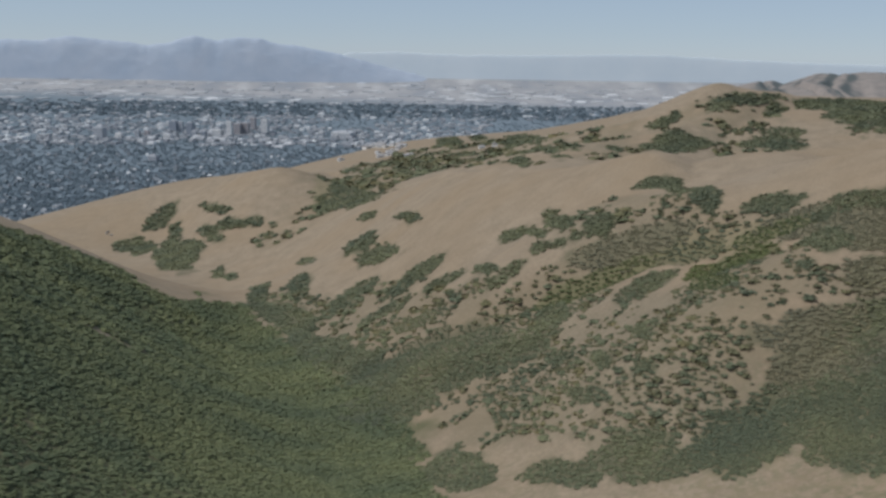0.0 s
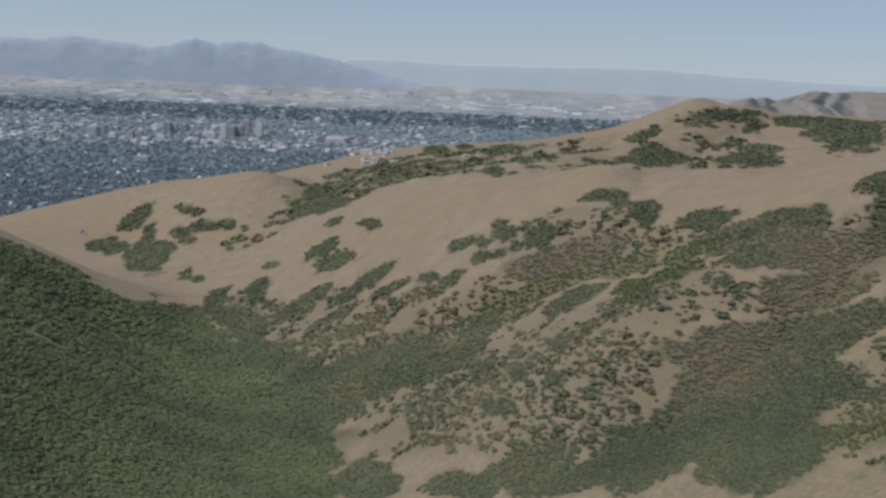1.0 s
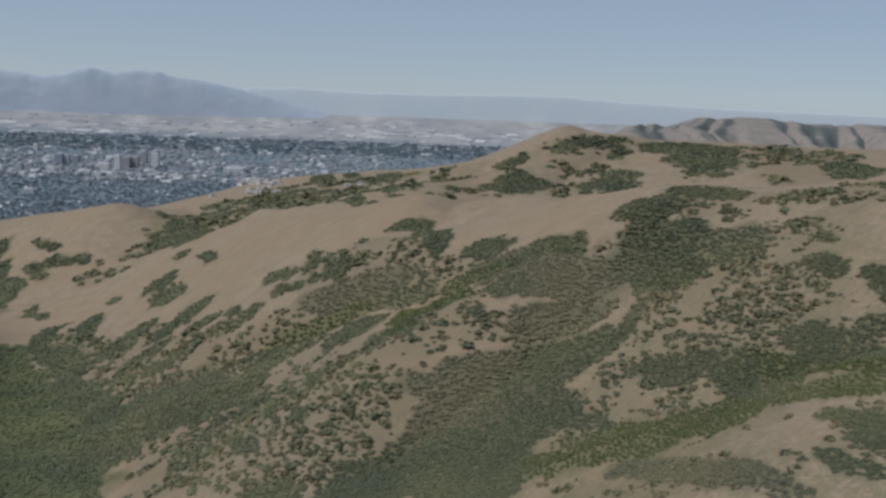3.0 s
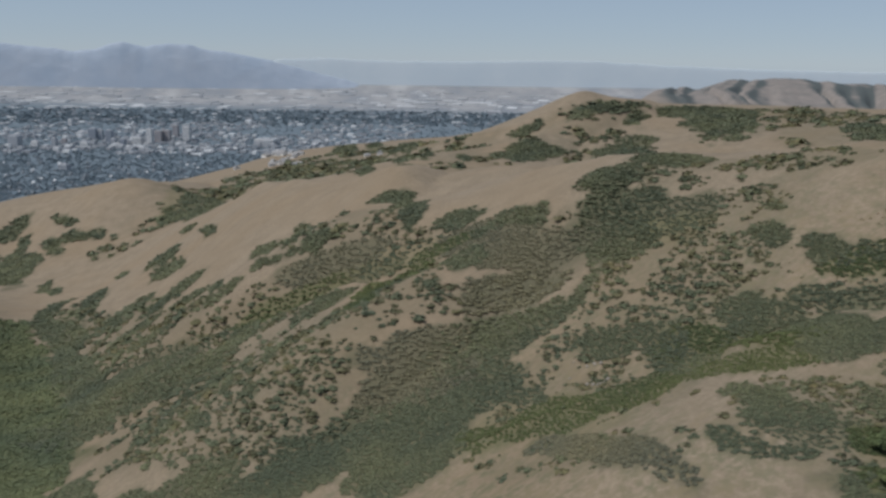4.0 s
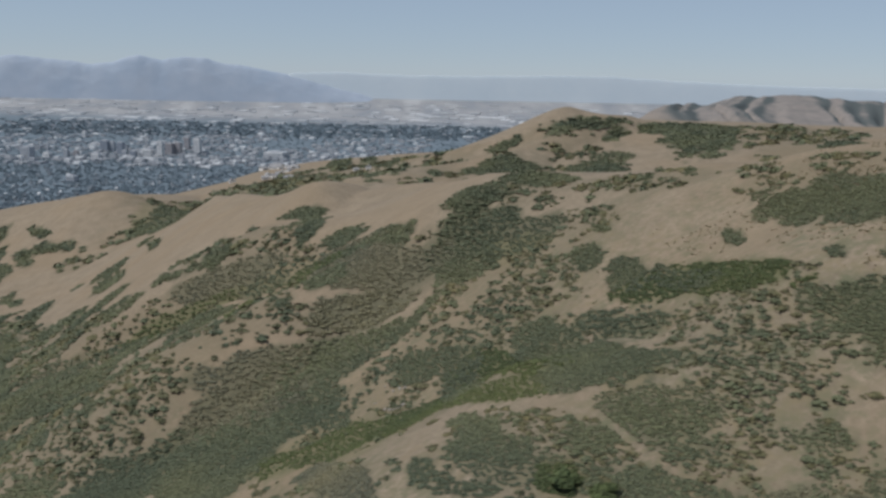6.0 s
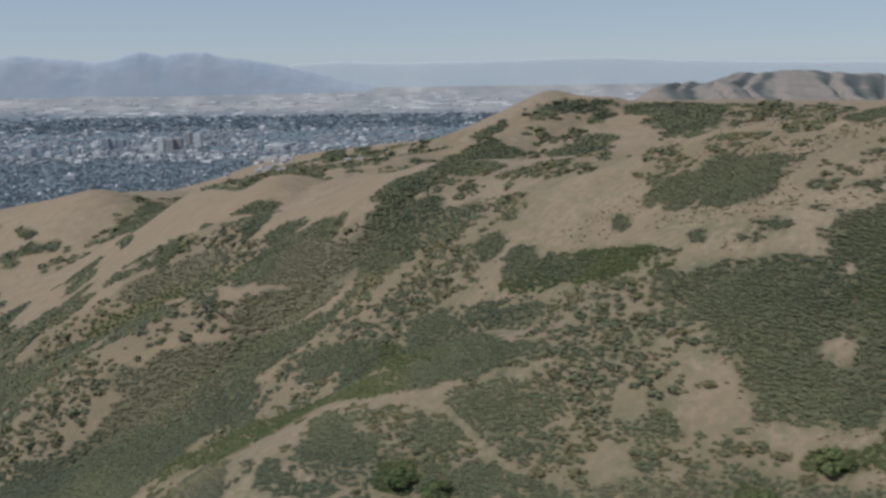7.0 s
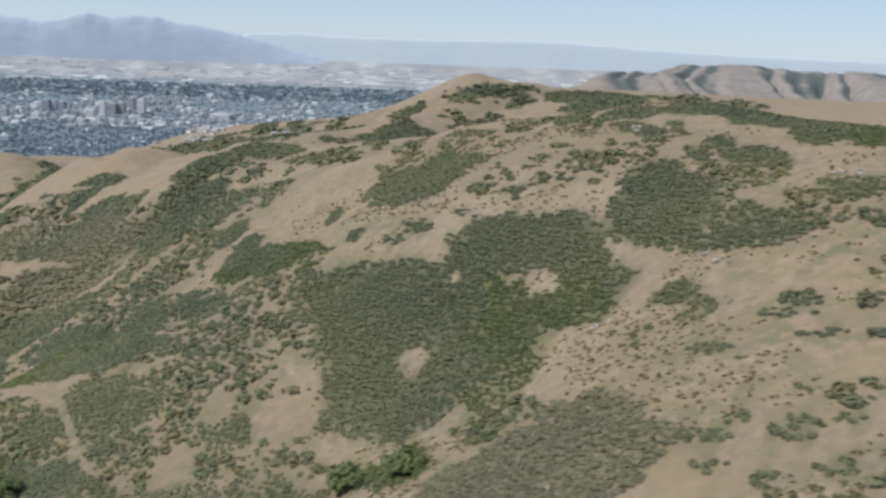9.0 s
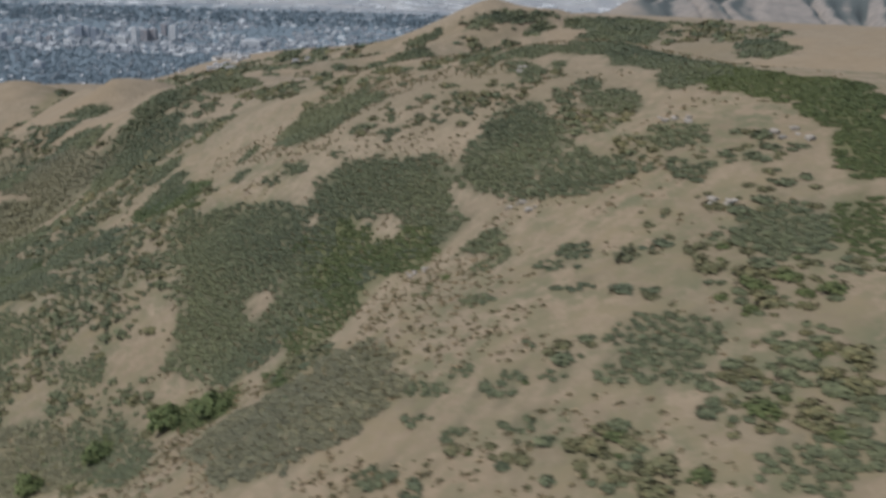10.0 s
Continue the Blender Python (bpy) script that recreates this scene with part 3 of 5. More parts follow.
CREST_OAK = [(260.9, 184, 8.8, 5, 100, 0.6, 0), (266, 173.6, 7.5, 3.3, 85, 0.9, 0), (484, 950, 37.8, 17, 21, 0.45, 0)]
LOW_SPUR_OAK_A = [(177.2, 118.5, 9.5, 5.4, 130, 0.55, 0), (184.5, 118.4, 6, 3.3, 136, 0.85, 0), (192.2, 105.4, 5.3, 2.5, 112, 0.9, 0), (174.5, 115.1, 4, 2.3, 133, 1, 1), (176.2, 123.6, 3.9, 2.1, 123, 1, 1), (204.6, 107.8, 10.8, 5.1, 145, 0.5, 0), (195.1, 126.1, 13.1, 5.3, 143, 0.6, 0), (217.5, 97.2, 3, 1.4, 103, 1, 1)]
LOW_SPUR_OAK_B = [(225.7, 98.1, 3, 1.8, 103, 1, 1), (232.2, 92.6, 5, 2.2, 97, 0.95, 1), (210.8, 94, 5.3, 2.5, 127, 0.6, 1), (209.8, 115, 4.3, 2.3, 142, 0.75, 0), (229.6, 105.6, 5, 2, 133, 0.5, 0), (242.4, 101.7, 6.7, 4.3, 100, 0.72, 1), (185.3, 145.9, 11.1, 4.4, 132, 0.9, 0), (196.5, 141.5, 4.8, 1.9, 119, 0.9, 0)]
NEAR_HILL_OAK_A = [(224.7, 130.8, 13.7, 5.3, 128, 0.97, 0), (245.9, 127, 9.5, 5.8, 132, 0.97, 0), (253.6, 120.6, 9.7, 4.4, 107, 0.97, 0), (244.9, 114.1, 9.7, 3.6, 129, 0.95, 1), (252, 107.3, 6.8, 3.7, 116, 0.9, 1), (228.6, 112.1, 8.2, 3.6, 127, 0.97, 0), (239.9, 106.3, 6.1, 3, 123, 0.95, 0), (228.1, 106.6, 7.8, 2.6, 134, 0.9, 0), (243.2, 109, 6.3, 3.2, 119, 0.95, 1), (259.7, 94.6, 5, 2.3, 97, 0.95, 0), (267.6, 122.2, 8.7, 4.6, 99, 0.97, 0)]
NEAR_HILL_OAK_B = [(263.1, 113.1, 6.8, 3.2, 120, 0.9, 0), (274.6, 116.5, 7.4, 3.2, 103, 0.5, 3), (279.1, 121.1, 6, 2.9, 100, 0.9, 0), (271.5, 99.4, 5.9, 3.8, 132, 0.9, 0), (267.1, 102.4, 5, 2.4, 106, 0.9, 0), (281.4, 100.3, 5.3, 2.6, 106, 0.85, 0), (279.9, 90.3, 3.4, 1.9, 95, 0.8, 0), (235.7, 177.4, 23.4, 6.6, 100, 0.95, 0), (234.8, 141.5, 3.1, 1.1, 116, 1, 0), (242, 139.1, 2, 0.8, 114, 1, 0), (231.5, 140.9, 2.4, 0.8, 119, 1, 0), (249.7, 139.6, 2.7, 1, 124, 0.9, 0)]
CREST_BAND_A = [(273.6, 161, 6.9, 3.4, 104, 0.95, 0), (284.8, 154.1, 9.5, 6.5, 126, 0.97, 0), (289.7, 127.7, 9.4, 3.3, 76, 0.95, 0), (289, 143.5, 10.9, 5.8, 82, 0.95, 0), (294.5, 133.2, 10.7, 4.4, 80, 0.95, 0), (295.1, 117.2, 15.3, 6, 93, 0.97, 1), (300.2, 103.7, 12.7, 5.2, 81, 0.97, 1), (296.1, 86.6, 9.3, 3, 65, 0.95, 1)]
CREST_BAND_B = [(277.2, 130.7, 3.4, 1.6, 92, 1, 0), (275.4, 144.3, 2.8, 1, 88, 1, 0), (270.3, 148.4, 7.6, 1.9, 102, 0.8, 0), (273.7, 128.2, 2.6, 1.3, 102, 0.8, 0), (263.6, 149.2, 17.5, 8.9, 106, 0.38, 0), (243.7, 188.8, 25.8, 11, 115, 0.42, 0), (254.8, 146.4, 11.1, 7.3, 119, 0.34, 0), (225.5, 250.1, 23.2, 8.3, 105, 0.5, 0)]
LAST_OAK_A = [(283, 73.1, 4.5, 3.8, 97, 0.95, 0), (266.8, 68.3, 1.6, 1, 99, 0.9, 0), (270.6, 62.7, 4.7, 3, 138, 0.75, 0), (268.7, 59.9, 4, 1.9, 147, 0.7, 0), (276.1, 64.5, 5, 2.9, 144, 0.5, 0), (280.8, 60.5, 4.5, 4.1, 130, 0.5, 0), (276.9, 74.7, 5.2, 3.5, 124, 0.42, 0), (279.6, 50.3, 2.1, 1.9, 60, 0.9, 0)]
LAST_OAK_B = [(265.9, 55.5, 2.8, 2.1, 129, 0.55, 0), (272.3, 52.3, 3.1, 2.1, 148, 0.5, 0), (275.2, 46.2, 3.3, 2.1, 159, 0.75, 0), (265.5, 50.4, 3.5, 2.2, 146, 0.55, 1), (259.2, 52.9, 2.9, 1.9, 135, 0.55, 3), (270.2, 47.7, 2.6, 1.4, 154, 0.4, 0), (286.3, 80.8, 5, 4, 99, 0.4, 0), (275, 57.4, 5.5, 3.1, 150, 0.4, 0)]
BOWL_BRUSH = [(241.7, 74, 11.3, 5.5, 131, 0.97, 3), (237.3, 73.9, 11.4, 3.4, 114, 0.9, 3), (245.6, 76, 9.7, 3.3, 113, 0.85, 3), (248.7, 75.8, 4.9, 1.8, 113, 0.95, 3), (229.3, 93.6, 6.9, 2.5, 113, 0.97, 1), (249.2, 58.2, 1.7, 1, 139, 0.9, 0), (252.3, 55.1, 0.9, 0.8, 138, 0.9, 0), (206.2, 125.5, 16.8, 7.3, 138, 0.48, 0), (212.6, 133.5, 10.1, 4.1, 128, 0.48, 0), (210.3, 102.8, 13.1, 4.9, 139, 0.55, 0), (217.9, 108.3, 6.6, 2.9, 135, 0.35, 0), (211.8, 115, 3.2, 1.4, 140, 0.85, 0)]
BARE_SLOPE_SHRUBS_A = [(258.3, 63, 1.7, 0.9, 137, 0.8, 0), (253.2, 66.6, 2.3, 0.9, 134, 0.75, 0), (259.8, 71.7, 1.8, 0.8, 130, 0.8, 0), (258.3, 78.9, 2.7, 1, 112, 0.75, 0), (261.7, 68.1, 1.2, 0.8, 131, 0.75, 0), (259.9, 64.3, 1.2, 0.8, 141, 0.75, 0), (262.4, 62.4, 1.1, 0.8, 143, 0.75, 0), (252.4, 63.1, 1.3, 0.8, 137, 0.75, 0)]
BARE_SLOPE_SHRUBS_B = [(255, 59.4, 0.8, 0.8, 126, 0.75, 0), (259.6, 57.7, 1.5, 0.8, 146, 0.75, 0), (267.3, 81.5, 2.7, 1.2, 103, 0.8, 0), (264.7, 80.9, 2.3, 0.8, 119, 0.75, 0), (265.6, 74.3, 2.3, 0.8, 135, 0.7, 0), (256.1, 67.3, 1.1, 0.8, 131, 0.75, 0), (257.4, 70.3, 9.8, 4.2, 128, 0.25, 0), (258.5, 58.2, 7, 3.3, 143, 0.28, 0)]
HIND_OAK_A = [(260, 928, 44.8, 28.6, 49, 1, 0), (405, 1045, 30.3, 10, 59, 0.9, 0), (282, 1043, 24.7, 14, 32, 1, 0), (362, 1058, 40.3, 16.2, 36, 1, 0), (396, 1068, 44.5, 8.3, 37, 0.9, 0), (466, 1080, 47.1, 22.9, 58, 1, 0), (493, 1016, 108.8, 41.8, 65, 0.95, 0), (550, 1024, 107.8, 36.5, 62, 0.5, 0), (362, 924, 29, 24.7, 132, 0.9, 0), (329, 928, 33.7, 31.6, 162, 0.4, 0), (385, 959, 26.6, 20.1, 1, 0.7, 0), (599, 889, 50.3, 28.4, 76, 0.9, 0)]
HIND_OAK_B = [(573, 1019, 60.4, 22, 47, 0.45, 0), (105, 867, 41.9, 7.8, 90, 0.9, 0), (48, 1359, 204.8, 46.5, 88, 0.45, 0), (127, 1568, 138.2, 26.1, 92, 0.5, 0), (145, 992, 128.6, 11.3, 87, 0.9, 0), (168, 980, 82, 5.7, 85, 1, 0), (199, 904, 21.9, 6, 93, 0.9, 0), (172, 1381, 255.3, 29.7, 87, 0.7, 0), (72, 1659, 118.9, 18.9, 92, 0.8, 0), (122, 1674, 75.9, 10.6, 88, 1, 0), (-62, 968, 105.1, 22.5, 88, 0.45, 0), (-51, 1328, 153.8, 38.1, 86, 0.4, 0), (201.1, 290.1, 13.8, 7.7, 133, 1, 0)]
FACE_SCRUB = [(-36, 505, 63.2, 24.4, 118, 0.5, 0), (-5, 421, 53.6, 19.7, 120, 0.5, 0), (12.7, 367.6, 38.5, 15.1, 130, 0.75, 0), (-67, 565, 45, 11.7, 121, 0.6, 0), (35.4, 358.5, 29.9, 17.3, 138, 0.5, 0), (61.6, 357.3, 23, 16.8, 135, 0.5, 3), (91.3, 388.8, 40.6, 22.1, 109, 0.45, 3), (104.3, 358.3, 29.2, 16.3, 130, 0.45, 3), (-66.2, 379.7, 92, 34.6, 118, 1, 2), (-49, 413, 94.1, 17.5, 113, 1, 2), (-59.4, 296.9, 45.3, 32.9, 105, 1, 2)]
HIND_SCRUB_A = [(62, 1348, 260.8, 109.1, 92, 0.5, 0), (179, 1015, 184.7, 70.7, 96, 0.35, 0), (-43, 1128, 274.8, 69.1, 82, 0.42, 0), (-78, 972, 98.9, 21.7, 91, 0.5, 1), (317, 998, 97.6, 51.4, 40, 0.3, 0), (578, 958, 115, 61.3, 63, 0.5, 0), (92, 890, 68.7, 8.1, 116, 0.6, 0)]
HIND_SCRUB_B = [(208.7, 274.6, 22.2, 7.8, 130, 0.45, 0), (201.7, 233.8, 20.3, 9.1, 80, 0.55, 0), (186, 232.6, 21.9, 10.6, 105, 0.5, 0), (188.8, 208.5, 15.8, 8.2, 94, 0.5, 0), (182.6, 188.5, 9.4, 4.9, 79, 0.95, 0), (179, 201.9, 12.3, 5.3, 109, 0.55, 0), (159.7, 193.3, 13.3, 7.6, 119, 0.45, 0)]
MIDDLE_SCRUB_A = [(199.4, 212.2, 7.5, 3.5, 92, 0.95, 0), (203.1, 194.1, 10.2, 3.4, 82, 1, 0), (185.3, 182.1, 11.6, 5.7, 107, 0.95, 0), (190.6, 146.1, 8.2, 3.1, 106, 1, 0), (184.9, 151.9, 7.1, 6, 46, 0.9, 0), (160.9, 211.3, 10.8, 4.5, 112, 0.85, 0), (168.3, 182.3, 19.1, 4.6, 91, 0.75, 0), (178, 230.9, 22.9, 8.3, 101, 0.42, 0), (185.8, 207, 19.2, 8.2, 104, 0.4, 0), (209.9, 146.4, 15.1, 6.7, 94, 0.5, 0), (201.5, 136.8, 11.3, 7.3, 115, 0.5, 0), (193.1, 130.1, 10.5, 4.2, 146, 0.7, 0)]
MIDDLE_SCRUB_B = [(188.8, 124.3, 6.9, 2.9, 153, 0.6, 0), (199, 120.1, 8.1, 6.2, 141, 0.55, 0), (166.9, 137.3, 5, 3.1, 117, 0.85, 0), (169.9, 130.6, 5, 3.3, 155, 0.8, 0), (158.7, 128.6, 3.9, 2.2, 131, 0.9, 0), (182.3, 129.7, 4.4, 2.6, 134, 0.8, 0), (176.3, 122.7, 3.5, 3.2, 155, 1, 1), (189, 117.8, 4.4, 2.9, 151, 0.9, 0), (146, 141.9, 10, 3, 100, 0.9, 3), (157.3, 176.4, 25.6, 4.9, 95, 0.5, 3), (143.7, 209.4, 14.4, 4.9, 115, 0.5, 0), (135.9, 200.7, 18.1, 5.5, 108, 0.55, 1)]
NEAR_MASS_A = [(226, 125.4, 12.8, 7.2, 118, 0.97, 0), (240.6, 114.1, 12.2, 5, 134, 0.97, 0), (230.3, 108.5, 10.8, 4.7, 133, 0.95, 0), (252.6, 112, 8.4, 5.6, 120, 0.97, 0), (248.6, 125.1, 9.6, 4.7, 129, 0.97, 0), (190.5, 130.8, 10.2, 4.6, 136, 0.75, 0), (200.9, 124, 8.7, 3.4, 144, 0.55, 0), (211.6, 140.4, 17.1, 6.6, 120, 0.5, 0), (204.3, 127.4, 11.1, 3.9, 149, 0.5, 0), (176.8, 187.6, 35.1, 8.1, 114, 0.6, 0), (191.4, 182.1, 13.9, 4, 119, 0.45, 0)]
NEAR_MASS_B = [(265.9, 117.5, 10.5, 5.9, 99, 0.95, 0), (270.4, 103.8, 6.8, 3.1, 79, 0.9, 0), (277.3, 119.1, 8.7, 5.3, 87, 0.5, 0), (254.2, 90.4, 5.1, 2.2, 86, 0.6, 0), (260.5, 91.9, 4.6, 2.4, 98, 0.8, 0), (267.2, 137.1, 16.9, 8.5, 134, 0.42, 0), (250.9, 149, 20.9, 7.3, 111, 0.35, 0), (213, 163.7, 25.6, 4.6, 105, 0.95, 1), (238.6, 172.1, 18.7, 8.2, 85, 0.95, 0), (241.3, 88.4, 10.6, 3.6, 98, 0.6, 1), (214, 102.3, 14.6, 6.4, 139, 0.55, 0), (190.4, 118, 12, 6.4, 135, 0.6, 0)]
LAST_SCRUB = [(275.6, 70.6, 8.4, 5, 137, 0.5, 0), (284, 68.7, 7.1, 4.9, 73, 0.5, 0), (279.8, 55.2, 4.1, 3.6, 151, 0.55, 0), (275.2, 100.6, 10.2, 4.7, 114, 0.5, 0), (198.2, 131.1, 17.7, 6.2, 125, 0.6, 0)]
LOW_BOWL = [(175.6, 132.1, 16.4, 6.3, 145, 0.6, 0), (177.8, 111.1, 10.7, 4.6, 156, 0.9, 0), (194.3, 108.5, 7.5, 4.1, 122, 0.85, 0), (186, 121.8, 9.2, 3.7, 151, 0.6, 0), (207.8, 100, 9.7, 4.5, 140, 0.55, 0), (218.9, 87.7, 8.9, 2.7, 124, 0.5, 1), (169.9, 128, 7.9, 4.2, 146, 0.7, 0), (205.4, 118.1, 14.1, 5.8, 139, 0.55, 0), (208.8, 99.2, 13, 4.8, 135, 0.85, 3), (219.9, 93.3, 14.9, 4, 118, 0.7, 0)]
SPUR_SCRUB_A = [(95.9, 283.9, 29.3, 14.4, 118, 0.5, 3), (111.5, 294.3, 27.9, 12.5, 103, 0.55, 3), (75.3, 288.1, 32.3, 14, 106, 0.5, 0), (61.1, 273.1, 41, 12.2, 114, 0.5, 0), (48.1, 262.2, 46.3, 12.6, 121, 0.5, 0), (73.5, 357.4, 24.2, 6.6, 171, 0.7, 1), (36.8, 356.4, 32.9, 15, 124, 0.55, 0), (14, 416, 60.6, 14.6, 115, 0.5, 0), (14.3, 361.8, 45.8, 10.9, 129, 0.75, 0)]
SPUR_SCRUB_B = [(162.9, 176.6, 12.3, 9, 131, 0.7, 1), (141, 171.8, 13.8, 5.9, 127, 0.5, 1), (134.3, 170.8, 25.5, 7.1, 105, 0.3, 0), (50.7, 337.9, 47, 17.7, 116, 0.5, 0), (43.7, 302.6, 53.6, 14.7, 119, 0.5, 0), (86.8, 285.3, 36.3, 18.2, 104, 0.5, 3), (168, 133.3, 10.4, 7.6, 139, 0.42, 0), (180.6, 127.5, 9.5, 6.9, 160, 0.45, 0), (144.9, 145.8, 14.2, 6.2, 122, 0.35, 0)]
RIGHT_SCRUB = [(276.1, 53.1, 5.8, 4.5, 150, 0.55, 0), (277.1, 46.9, 2.9, 2.4, 64, 0.85, 0), (285.5, 94.5, 8.1, 5.2, 114, 0.45, 0), (278.4, 80.1, 7.6, 4, 130, 0.45, 0), (288.7, 71.3, 5.8, 2.5, 66, 0.7, 1), (269.8, 74.5, 5.8, 3.3, 121, 0.35, 0), (261.5, 52.3, 6, 2.5, 150, 0.45, 0), (272.8, 68.1, 4.5, 2.3, 141, 0.5, 0)]
CANYON_EDGE = [(-168, 427, 98.9, 36.2, 102, 1, 2), (-124.1, 296.9, 50.7, 24.6, 106, 1, 2), (-113.4, 237.3, 41.8, 16.6, 97, 1, 2), (-105.5, 286.7, 48.9, 21.9, 95, 1, 2)]
SCREE = [(290.5, 92.1, 3.3, 2.5, 136), (282.6, 104.9, 4.8, 1.3, 122), (279.9, 81.1, 2.6, 1.1, 137), (264.4, 100.2, 5, 0.9, 111), (270.2, 147, 3.4, 1.3, 110), (153.8, 198.5, 13.1, 2.4, 113), (153.6, 196.9, 3.9, 1.6, 114), (153.2, 209.3, 8.4, 1.8, 118), (-319, 1000, 9.8, 4.9, 117), (36.7, 293, 10.1, 2.3, 102), (252.9, 99.3, 2.8, 1.1, 132)]
CLEARINGS = [(249.7, 114.9, 3.6, 1.7, 108), (233.4, 112.4, 3.1, 1.5, 96), (216.3, 113.7, 5.2, 3, 137), (224.8, 103.9, 6.3, 1.8, 140), (217, 114.6, 6.5, 3.2, 146), (218.8, 120.2, 3.9, 2.4, 139), (187.7, 126.1, 14.6, 0.8, 117), (255.5, 94.6, 5.8, 2, 144), (262.7, 71.7, 7.4, 3.1, 131)]
TREES = [(176.8, 121.3, 5.2), (175, 113.4, 5.2), (217.5, 94.7, 3.9), (225.5, 96, 5.2), (231.6, 90.8, 5.2), (210.8, 92.6, 3.9), (181.6, 116.8, 5.2)]
BRUSH = TAN_HILL_OAK_A + TAN_HILL_OAK_B + LOW_RIDGE_OAK_A + LOW_RIDGE_OAK_B + GRASS_RIDGE_OAK_A + GRASS_RIDGE_OAK_B + LOWER_FACE_OAK_A + LOWER_FACE_OAK_B + CANYON_WOOD + SPUR_OAK_A + SPUR_OAK_B + DARK_GULLY_OAK_A + DARK_GULLY_OAK_B + LOWER_GULLY_OAK + GULLY_SIDE_OAK + RIDGE_HEAD_OAK_A + RIDGE_HEAD_OAK_B + RIDGE_HEAD_OAK_C + NEAR_MASS_OAK + NEAR_SPUR_OAK_A + NEAR_SPUR_OAK_B + NEAR_SPUR_OAK_C + CREST_OAK + LOW_SPUR_OAK_A + LOW_SPUR_OAK_B + NEAR_HILL_OAK_A + NEAR_HILL_OAK_B + CREST_BAND_A + CREST_BAND_B + LAST_OAK_A + LAST_OAK_B + BOWL_BRUSH + BARE_SLOPE_SHRUBS_A + BARE_SLOPE_SHRUBS_B + HIND_OAK_A + HIND_OAK_B + FACE_SCRUB + HIND_SCRUB_A + HIND_SCRUB_B + MIDDLE_SCRUB_A + MIDDLE_SCRUB_B + NEAR_MASS_A + NEAR_MASS_B + LAST_SCRUB + LOW_BOWL + SPUR_SCRUB_A + SPUR_SCRUB_B + RIGHT_SCRUB + CANYON_EDGE
THICKETS = [c for c in BRUSH if c[5] >= 0.68]
SPARSE_ALL = [c for c in BRUSH if c[5] < 0.68]


def leaf_material(name, dark, light, warm):
    m, t, b = material(name, 0.8, 0.15)
    geo = t.nodes.new("ShaderNodeNewGeometry")
    obj = t.nodes.new("ShaderNodeObjectInfo")
    isl = ramp(t, geo.outputs["Random Per Island"], [(0.0, tuple(0.5 * (p + q) for p, q in zip(dark, light))), (0.6, light), (1.0, tuple(0.5 * (p + q) for p, q in zip(light, warm)))])
    fine = ramp(t, noise_at(t, 1.3, 6, 0.75), [(0.3, (0.5, 0.52, 0.55)), (0.7, (1.4, 1.36, 1.25))])
    broad = ramp(t, noise_at(t, 0.03, 3, 0.5), [(0.35, (0.8, 0.84, 0.85)), (0.65, (1.2, 1.14, 1.0))])
    for tint in (fine, broad):
        mul = t.nodes.new("ShaderNodeMix")
        mul.data_type, mul.blend_type = "RGBA", "MULTIPLY"
        mul.inputs[0].default_value = 1.0
        t.links.new(isl, mul.inputs[6])
        t.links.new(tint, mul.inputs[7])
        isl = mul.outputs[2]
    t.links.new(isl, b.inputs["Base Color"])
    bump(t, b, noise_at(t, 3.0, 4, 0.7), 0.6, 0.3)
    return m


OAK = leaf_material("scrub_oak_leaves", (0.094, 0.111, 0.072), (0.136, 0.152, 0.100), (0.176, 0.177, 0.122))
LUSH = leaf_material("lush_leaves", (0.070, 0.090, 0.044), (0.104, 0.126, 0.060), (0.14, 0.15, 0.08))
WOOD = leaf_material("wooded_slope_leaves", (0.092, 0.113, 0.066), (0.132, 0.156, 0.090), (0.172, 0.180, 0.112))
SAGE = leaf_material("sage_leaves", (0.105, 0.112, 0.066), (0.152, 0.148, 0.090), (0.225, 0.185, 0.115))
TWIG = leaf_material("twiggy_grey_leaves", (0.132, 0.134, 0.094), (0.182, 0.177, 0.126), (0.235, 0.21, 0.152))
BRIGHT = leaf_material("young_tree_leaves", (0.084, 0.114, 0.054), (0.120, 0.150, 0.070), (0.155, 0.172, 0.088))
LEAVES = (OAK, LUSH, WOOD, TWIG)


def ico(level):
    bm = bmesh.new()
    bmesh.ops.create_icosphere(bm, subdivisions=level, radius=1)
    v = np.array([p.co[:] for p in bm.verts])
    f = np.array([[p.index for p in q.verts] for q in bm.faces])
    bm.free()
    return v, f


ICO = {1: ico(1)}


